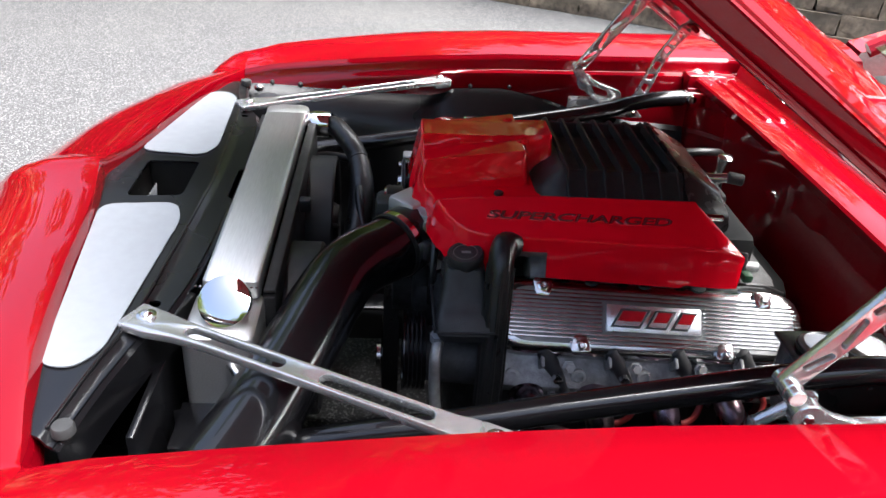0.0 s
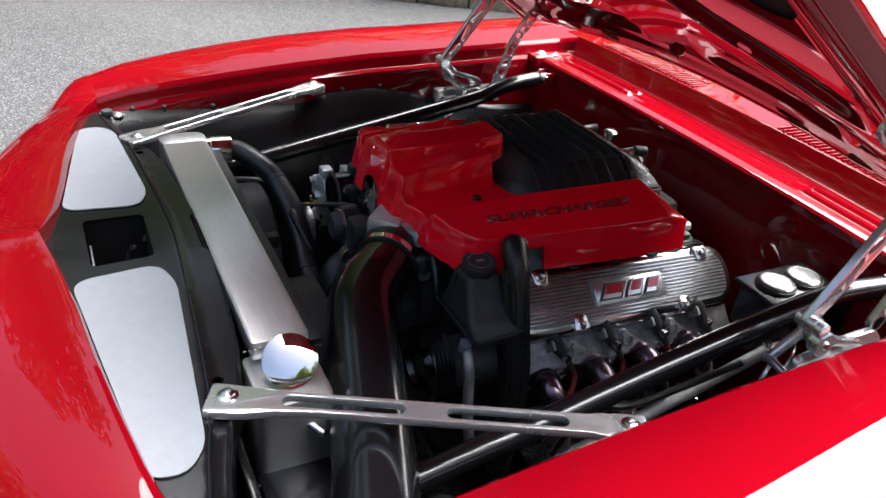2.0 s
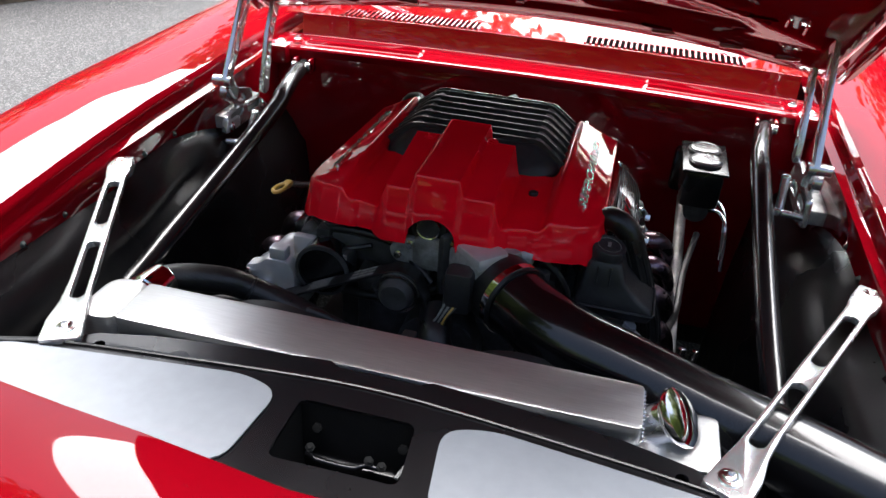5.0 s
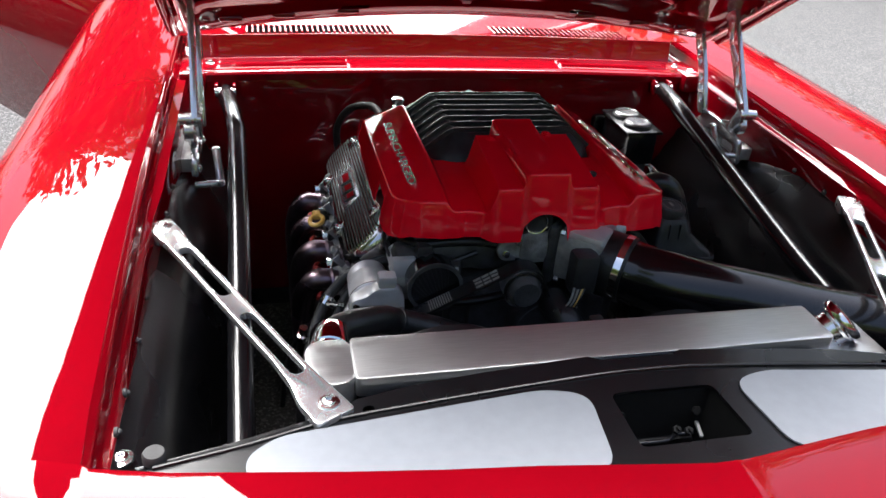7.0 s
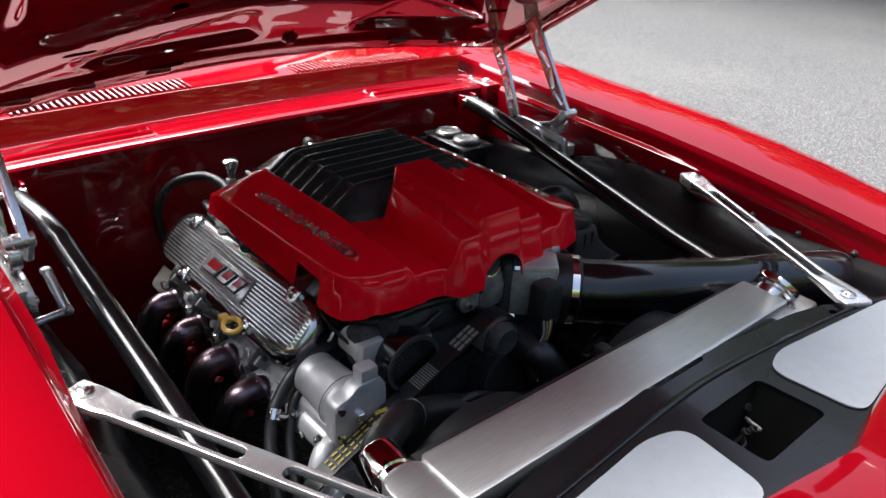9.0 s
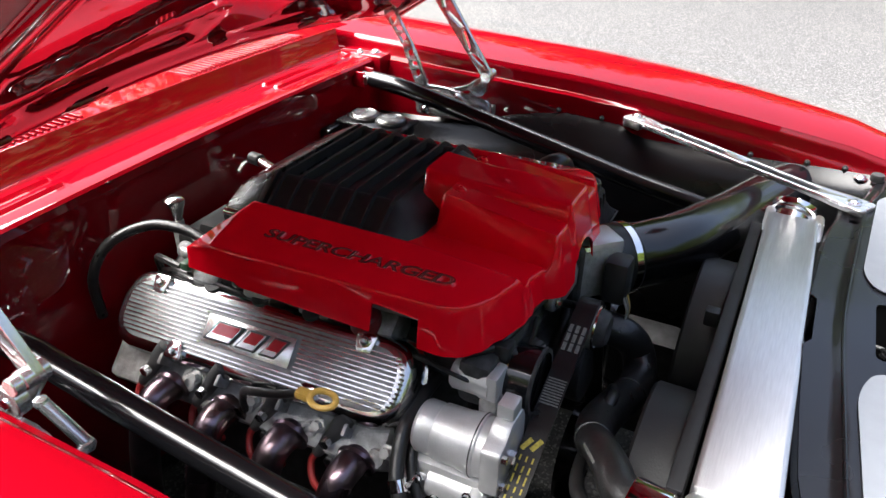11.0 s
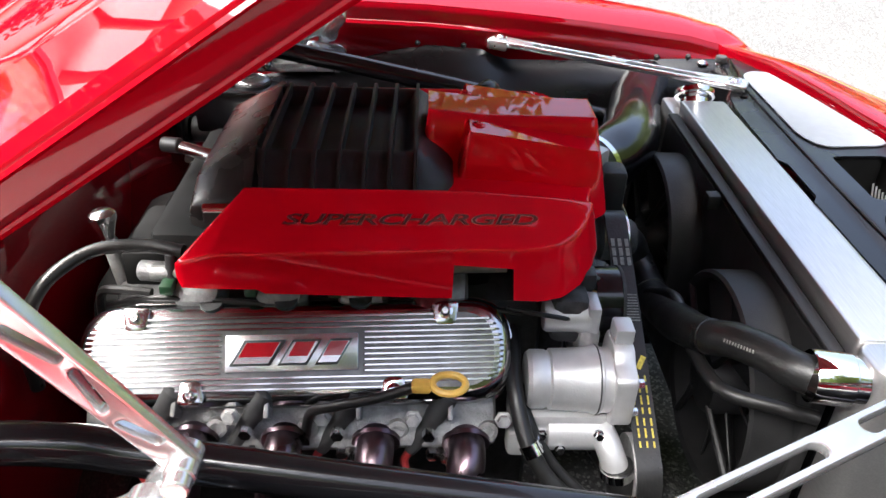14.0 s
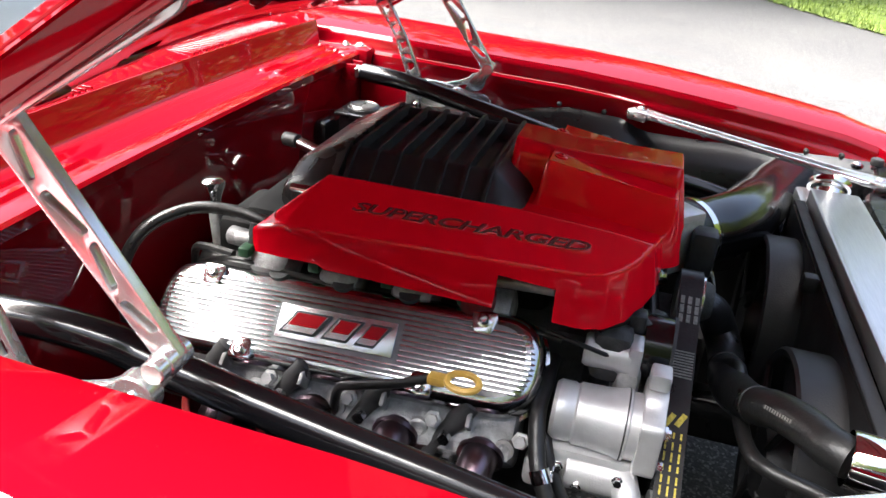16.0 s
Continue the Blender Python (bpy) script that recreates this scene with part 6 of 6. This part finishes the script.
def steering_reservoir():
    h = thing("fluid_reservoir", (0.245, 0.44, 0.68), "black plastic fluid reservoir with a round ribbed cap", "reservoir")
    rows = []
    for z, x0, x1, y0, y1 in ((0.738, 0.232, 0.312, 0.412, 0.470), (0.744, 0.212, 0.328, 0.400, 0.478), (0.758, 0.206, 0.332, 0.394, 0.482), (0.770, 0.205, 0.326, 0.394, 0.482), (0.783, 0.210, 0.306, 0.398, 0.478), (0.806, 0.214, 0.282, 0.403, 0.473), (0.830, 0.217, 0.274, 0.406, 0.468), (0.836, 0.221, 0.270, 0.410, 0.464)):
        rows.append([(x, y, z) for x, y in rounded([(x0, y0), (x1, y0), (x1, y1), (x0, y1)], 0.011, 3)])
    part("tank", skin(rows, closed=True, caps=True), PLASTIC, h)
    part("seam", tube([(x, y, 0.764) for x, y in rounded([(0.203, 0.391), (0.332, 0.391), (0.332, 0.485), (0.203, 0.485), (0.203, 0.393)], 0.012, 3)], 0.0022, 6, 2), PLASTIC, h)
    for dx in (0.018, 0.038):
        part("rib", rbox((0.217 + dx, 0.404, 0.805), (0.003, 0.005, 0.05), 0.001), PLASTIC, h)
    part("neck", cyl((0.244, 0.438, 0.830), (0.244, 0.438, 0.846), 0.028), PLASTIC, h)
    cap = part("cap", lathe([(0.024, 0.0), (0.028, 0.002), (0.028, 0.012), (0.026, 0.015), (0.021, 0.015), (0.020, 0.0135), (0, 0.0135)], (0.244, 0.438, 0.840), (0.12, -0.1, 1), 32), PLASTIC, h, "round black cap with pale symbols")
    part("cap_mark", lathe([(0.0180, 0), (0.0188, 0.0006), (0.0180, 0.0008)], (0.246, 0.4365, 0.8540), (0.12, -0.1, 1), 32), GREYPRINT, cap)
    part("cap_mark", rbox((0.246, 0.438, 0.8545), (0.005, 0.014, 0.001), 0, Matrix.Rotation(0.1, 4, "Y")), GREYPRINT, cap)
    part("pump_pulley", lathe([(0, -0.016), (0.02, -0.016), (0.026, -0.004), (0.056, -0.004), (0.060, -0.018), (0.066, -0.018)] + [(0.066 - 0.003 * (k % 2), -0.016 + 0.0035 * k) for k in range(10)] + [(0.066, 0.018), (0.060, 0.016), (0, 0.016)], (0.245, 0.365, 0.664), (0, 1, 0), 40), BLACK, h)
    part("pump_body", cyl((0.250, 0.38, 0.664), (0.262, 0.47, 0.664), 0.045), CASTDARK, h)
    part("pressure_line", tube([(0.300, 0.40, 0.725), (0.325, 0.395, 0.70), (0.330, 0.40, 0.62), (0.320, 0.42, 0.52)], 0.009, 12), CAST, h, "braided steel line")
    part("line_nut", lathe([(0, 0), (0.011, 0), (0.011, 0.018), (0, 0.018)], (0.296, 0.398, 0.722), (0.3, 0, 1), 6), PLATE, h)


steering_reservoir()


def heater_hoses():
    h = thing("hose_bundle", (0.27, 0.51, 0.45), "thick ribbed black hose bundle beside the valve cover", "hose")
    pts = [(0.236, 0.512, 0.860), (0.243, 0.499, 0.868), (0.258, 0.492, 0.866), (0.276, 0.488, 0.848), (0.296, 0.485, 0.80), (0.318, 0.482, 0.74), (0.336, 0.480, 0.68), (0.342, 0.478, 0.58), (0.33, 0.478, 0.46)]
    part("sleeve", tube(pts, 0.020, 16, 8), RUBBER, h)
    for k in range(9):
        a = k * 0.698
        part("strand", tube([(p[0] + 0.0185 * math.cos(a), p[1] + 0.0185 * math.sin(a), p[2]) for p in pts[3:]], 0.0045, 6, 5), RUBBER, h)
    g = thing("hose", (-0.335, 0.47, 0.45), "black hose with a bright clamp in front of the valve cover", "hose", "hoses beside the alternator")
    q = [(-0.235, 0.487, 0.735), (-0.262, 0.488, 0.733), (-0.284, 0.488, 0.727), (-0.315, 0.489, 0.718), (-0.335, 0.487, 0.706), (-0.361, 0.479, 0.681), (-0.375, 0.471, 0.666), (-0.392, 0.451, 0.638), (-0.405, 0.421, 0.613), (-0.413, 0.398, 0.595), (-0.425, 0.36, 0.555), (-0.43, 0.33, 0.49)]
    part("hose", tube(q, 0.010, 14, 6), RUBBER, g)
    part("clamp", lathe([(0.0105, 0), (0.0125, 0), (0.0125, 0.016), (0.0105, 0.016)], (-0.370, 0.474, 0.672), (-0.5, -0.45, -0.75), 18), MIRROR, g, "bright hose clamp")
    g2 = thing("hose", (-0.36, 0.43, 0.40), "thin black hose running down past the alternator", "hose", "hoses beside the alternator")
    part("hose", tube([(-0.30, 0.482, 0.700), (-0.335, 0.472, 0.678), (-0.352, 0.458, 0.654), (-0.368, 0.435, 0.624), (-0.380, 0.405, 0.598), (-0.392, 0.37, 0.56), (-0.40, 0.34, 0.49)], 0.008, 12, 6), RUBBER, g2)
    part("clamp", rbox((-0.363, 0.462, 0.660), (0.034, 0.010, 0.014), 0.003, Matrix.Rotation(0.5, 4, "Y")), CHROME, g2, "bright hose separator")


heater_hoses()


def throttle():
    h = thing("throttle_body", (0.06, 0.375, 0.75), "cast aluminium throttle body with wiring plug", "throttle body")
    rot = Matrix.Rotation(-0.75, 4, "Z")
    part("housing", join(rbox((0.062, 0.378, 0.803), (0.085, 0.100, 0.092), 0.014, rot), cyl((0.055, 0.388, 0.800), (0.105, 0.343, 0.800), 0.047)), CAST, h)
    part("motor_cover", rbox((0.055, 0.362, 0.842), (0.074, 0.060, 0.026), 0.008, rot), SILVER, h)
    part("flange", rbox((0.030, 0.405, 0.803), (0.02, 0.12, 0.115), 0.012, rot), CASTDARK, h)
    for dy, dz in ((0.045, 0.045), (-0.045, 0.045), (0.045, -0.045), (-0.045, -0.045)):
        part("flange_bolt", lathe([(0, 0), (0.006, 0), (0.006, 0.008), (0, 0.008)], (0.040 + dy * 0.68, 0.398 + dy * 0.73, 0.803 + dz), (0.73, -0.68, 0), 6), CHROME, h)
    for x, y, z in ((0.135, 0.392, 0.835), (0.142, 0.398, 0.790), (0.130, 0.405, 0.760)):
        part("coolant_boss", cyl((x - 0.03, y, z), (x, y - 0.004, z), 0.013, 14), CAST, h)
    pl = part("wiring_plug", rbox((0.035, 0.315, 0.800), (0.045, 0.040, 0.075), 0.010), PLASTIC, h, "black plug with coloured wires")
    for k in range(6):
        part("wire", tube([(0.018 + 0.004 * k, 0.298, 0.780), (0.010 + 0.003 * k, 0.288, 0.760), (0.000 + 0.004 * k, 0.292, 0.738), (0.010 + 0.003 * k, 0.305, 0.71)], 0.002, 6, 5), (GREYPRINT, RUBBER, GREYPRINT, RUBBER, YELLOW, RUBBER)[k], pl)


throttle()


def master_cylinder():
    h = thing("brake_master_cylinder", (0.416, 1.0, 0.68), "black brake master cylinder with two round lids", "master cylinder")
    part("reservoir", rbox((0.416, 0.968, 0.762), (0.080, 0.150, 0.082), 0.010), SATIN, h)
    part("lid_plate", rbox((0.416, 0.968, 0.806), (0.094, 0.165, 0.007), 0.003), SATIN, h)
    for y in (0.934, 1.001):
        cap = part("lid", lathe([(0, 0), (0.030, 0), (0.032, 0.002), (0.032, 0.009), (0.029, 0.012), (0.026, 0.0125), (0.025, 0.0115), (0, 0.0115)], (0.416, y, 0.809), (0, 0, 1), 36), CAPMETAL, h, "dull silver screw lid")
        part("lid_ring", lathe([(0.0325, 0), (0.0345, 0.001), (0.0345, 0.006), (0.0325, 0.007)], (0.416, y, 0.809), (0, 0, 1), 36), PLASTIC, cap)
    part("bore", cyl((0.416, 0.90, 0.712), (0.416, 1.06, 0.712), 0.026), CASTDARK, h)
    part("booster_flange", rbox((0.416, 1.078, 0.73), (0.11, 0.03, 0.11), 0.012), BLACK, h)
    for y in (0.92, 0.97):
        part("brake_line", tube([(0.442, y, 0.715), (0.47, y, 0.705), (0.485, y - 0.03, 0.68), (0.49, y - 0.06, 0.60)], 0.004, 8), CHROME, h)
        part("line_nut", lathe([(0, 0), (0.008, 0), (0.008, 0.016), (0, 0.016)], (0.438, y, 0.715), (1, 0, 0), 6), CHROME, h)


master_cylinder()


def dipstick():
    h = thing("dipstick", (-0.375, 0.60, 0.66), "amber plastic dipstick ring on a black tube", "dipstick")
    ring = tube([(-0.384 + 0.012 * math.cos(a * 0.5236), 0.571 + 0.018 * math.sin(a * 0.5236), 0.776 + 0.003 * math.cos(a * 0.5236)) for a in range(13)], 0.0042, 8, 3, caps=False)
    part("handle", join(ring, rbox((-0.382, 0.601, 0.771), (0.016, 0.022, 0.012), 0.004)), YELLOW, h)
    part("tube", tube([(-0.382, 0.610, 0.769), (-0.378, 0.65, 0.748), (-0.368, 0.70, 0.725), (-0.355, 0.73, 0.70), (-0.345, 0.74, 0.64)], 0.006, 10), RUBBER, h)


dipstick()


def breather():
    h = thing("breather_filter", (-0.245, 0.590, 0.79), "small red pleated breather filter", "filter")
    part("pleats", lathe([(0, 0)] + [(0.020 + (0.003 if k % 2 else 0), 0.002 + 0.001 * k) for k in range(2)] + [(0.022, 0.026), (0.018, 0.030), (0, 0.030)], (-0.246, 0.590, 0.792), (-0.2, 0, 1), 30), FILTERRED, h)
    part("band", lathe([(0.0215, 0), (0.0235, 0.001), (0.0235, 0.006), (0.0215, 0.007)], (-0.246, 0.590, 0.790), (-0.2, 0, 1), 30), CHROME, h)


breather()


def front_clutter():
    """Loom, plugs and small hoses hung across the engine's front."""
    h = thing("engine_loom", (-0.05, 0.39, 0.80), "black engine wiring with plugs below the red cover", "wiring")
    part("loom", tube([(-0.255, 0.44, 0.805), (-0.22, 0.405, 0.812), (-0.16, 0.392, 0.822), (-0.10, 0.388, 0.816), (-0.055, 0.378, 0.790), (-0.02, 0.362, 0.768)], 0.0065, 10), RUBBER, h)
    part("loom", tube([(-0.215, 0.402, 0.808), (-0.205, 0.385, 0.785), (-0.175, 0.378, 0.792), (-0.13, 0.383, 0.805)], 0.0045, 8), RUBBER, h)
    part("loom", tube([(0.10, 0.40, 0.845), (0.13, 0.40, 0.838), (0.17, 0.395, 0.815), (0.195, 0.392, 0.775), (0.19, 0.392, 0.72)], 0.006, 8), RUBBER, h)
    for x, y, z, t in ((-0.213, 0.392, 0.790, 0.3), (-0.170, 0.374, 0.780, -0.4), (0.150, 0.388, 0.800, 0.5)):
        pl = part("plug", rbox((x, y, z), (0.022, 0.026, 0.032), 0.004, Matrix.Rotation(t, 4, "Z")), PLASTIC, h)
        part("clip", rbox((x, y - 0.014, z + 0.004), (0.010, 0.004, 0.016), 0.001, Matrix.Rotation(t, 4, "Z")), GREYPRINT, pl, "pale locking clip")
    for k in range(3):
        part("wire", tube([(-0.205 + 0.004 * k, 0.378, 0.778), (-0.21 + 0.005 * k, 0.366, 0.758), (-0.19 + 0.006 * k, 0.362, 0.742), (-0.165, 0.37, 0.735)], 0.0018, 6, 5), (YELLOW, RUBBER, WIRERED)[k], h)
    g = thing("coolant_hose", (-0.10, 0.39, 0.66), "thin black coolant hose across the front of the engine", "hose")
    part("hose", tube([(-0.235, 0.40, 0.735), (-0.18, 0.375, 0.715), (-0.10, 0.368, 0.72), (-0.03, 0.372, 0.745), (0.03, 0.385, 0.77)], 0.0085, 12), RUBBER, g)
    part("clamp", lathe([(0.009, 0), (0.0108, 0), (0.0108, 0.010), (0.009, 0.010)], (-0.19, 0.379, 0.719), (1, -0.3, -0.2), 18), CHROME, g, "bright clamp")
    b = thing("snout_bracket", (EX, 0.38, 0.80), "grey cast bracket with bolts below the cover's arch", "bracket")
    part("plate", flat_xz([rounded([(-0.090, 0.790), (0.020, 0.790), (0.030, 0.815), (0.010, 0.838), (-0.075, 0.838), (-0.100, 0.815)], 0.012), [(-0.034 + 0.016 * math.cos(a * 0.5236), 0.813 + 0.012 * math.sin(a * 0.5236)) for a in range(12)]], 0.381, 0.014), CASTMID, b)
    for x, z in ((-0.082, 0.806), (-0.062, 0.828), (0.004, 0.828), (0.016, 0.806)):
        part("bolt", lathe([(0, 0), (0.007, 0), (0.007, 0.002), (0.005, 0.003), (0.005, 0.008), (0, 0.008)], (x, 0.373, z), (0, -1, 0), 6), CHROME, b)
    part("web", rbox((-0.034, 0.400, 0.800), (0.012, 0.030, 0.07), 0.003), CASTMID, b)


front_clutter()


def lower_clutter():
    h = thing("steering_gear", (0.40, 0.30, 0.32), "dark steering box and shafts low in the bay", "steering gear")
    part("box", rbox((0.40, 0.30, 0.40), (0.10, 0.16, 0.16), 0.03), CASTDARK, h)
    part("column", cyl((0.40, 0.36, 0.46), (0.40, 1.08, 0.66), 0.012), CAST, h)
    part("coupler", lathe([(0, 0), (0.022, 0), (0.022, 0.03), (0.014, 0.034), (0.014, 0.06), (0, 0.06)], (0.40, 0.42, 0.478), (0, 0.95, 0.26), 16), CASTDARK, h)
    g = thing("crossmember", (0, 0.50, 0.26), "black front crossmember below the engine", "crossmember")
    part("beam", rbox((0, 0.55, 0.29), (0.80, 0.16, 0.08), 0.02), SATIN, g)
    k = thing("brake_line_fitting", (-0.43, 0.46, 0.50), "bright hydraulic fittings and hoses low in the bay", "fitting")
    part("hose", tube([(-0.42, 0.45, 0.62), (-0.43, 0.47, 0.58), (-0.45, 0.49, 0.50), (-0.46, 0.50, 0.40)], 0.006, 8), RUBBER, k)
    part("nut", lathe([(0, 0), (0.012, 0), (0.012, 0.012), (0.008, 0.014), (0.008, 0.03), (0, 0.03)], (-0.42, 0.448, 0.60), (0.1, -0.2, 1), 6), CHROME, k)
    f = thing("column_flange", (0.33, 0.72, 0.50), "dull steel flange with bolts on the steering shaft", "flange")
    nd = Vector((0.35, -0.55, 0.75)).normalized()
    fm = axes((0.330, 0.722, 0.516), (0.9, 0.4, -0.1), nd.cross(Vector((0.9, 0.4, -0.1))))
    part("plate", plate([rounded([(-0.040, -0.030), (0.046, -0.034), (0.050, 0.026), (-0.034, 0.036)], 0.012)], 0.006, 0.001, fm), CASTMID, f)
    part("hub", lathe([(0, 0.018), (0.008, 0.018), (0.010, 0.006), (0.020, 0.006), (0.022, 0), (0, 0)], fm @ Vector((0, 0, 0.003)), nd, 24), CAST, f)
    for u, v in ((-0.030, -0.022), (0.036, -0.024), (0.038, 0.018), (-0.026, 0.026)):
        part("flange_nut", lathe([(0, 0), (0.008, 0), (0.008, 0.008), (0, 0.009)], fm @ Vector((u, v, 0.003)), nd, 6), CHROME, f)
    b = thing("brake_hose", (0.37, 0.80, 0.50), "steel hose ends with bright crimped fittings", "fitting", "hose ends beside the column")
    for x, y in ((0.368, 0.822), (0.398, 0.846)):
        part("hose", tube([(x, y, 0.560), (x - 0.004, y - 0.012, 0.53), (x - 0.016, y - 0.036, 0.49), (x - 0.03, y - 0.05, 0.42)], 0.0065, 10), RUBBER, b)
        part("fitting", lathe([(0, 0), (0.0085, 0), (0.0085, 0.016), (0.006, 0.018), (0.006, 0.026), (0.009, 0.028), (0.009, 0.036), (0, 0.036)], (x, y, 0.556), (0.1, 0.2, 1), 10), CHROME, b)
    q = thing("wiring_loom", (0.33, 0.55, 0.50), "black wiring and bright fittings beside the headers", "wiring")
    part("loom", tube([(0.35, 0.50, 0.60), (0.38, 0.58, 0.62), (0.40, 0.68, 0.60), (0.41, 0.80, 0.62), (0.43, 0.90, 0.66)], 0.007, 8), RUBBER, q)
    part("fitting", cyl((0.40, 0.50, 0.58), (0.405, 0.515, 0.63), 0.008, 12), CHROME, q)
    part("fitting", cyl((0.425, 0.51, 0.57), (0.43, 0.53, 0.62), 0.007, 12), CHROME, q)


lower_clutter()
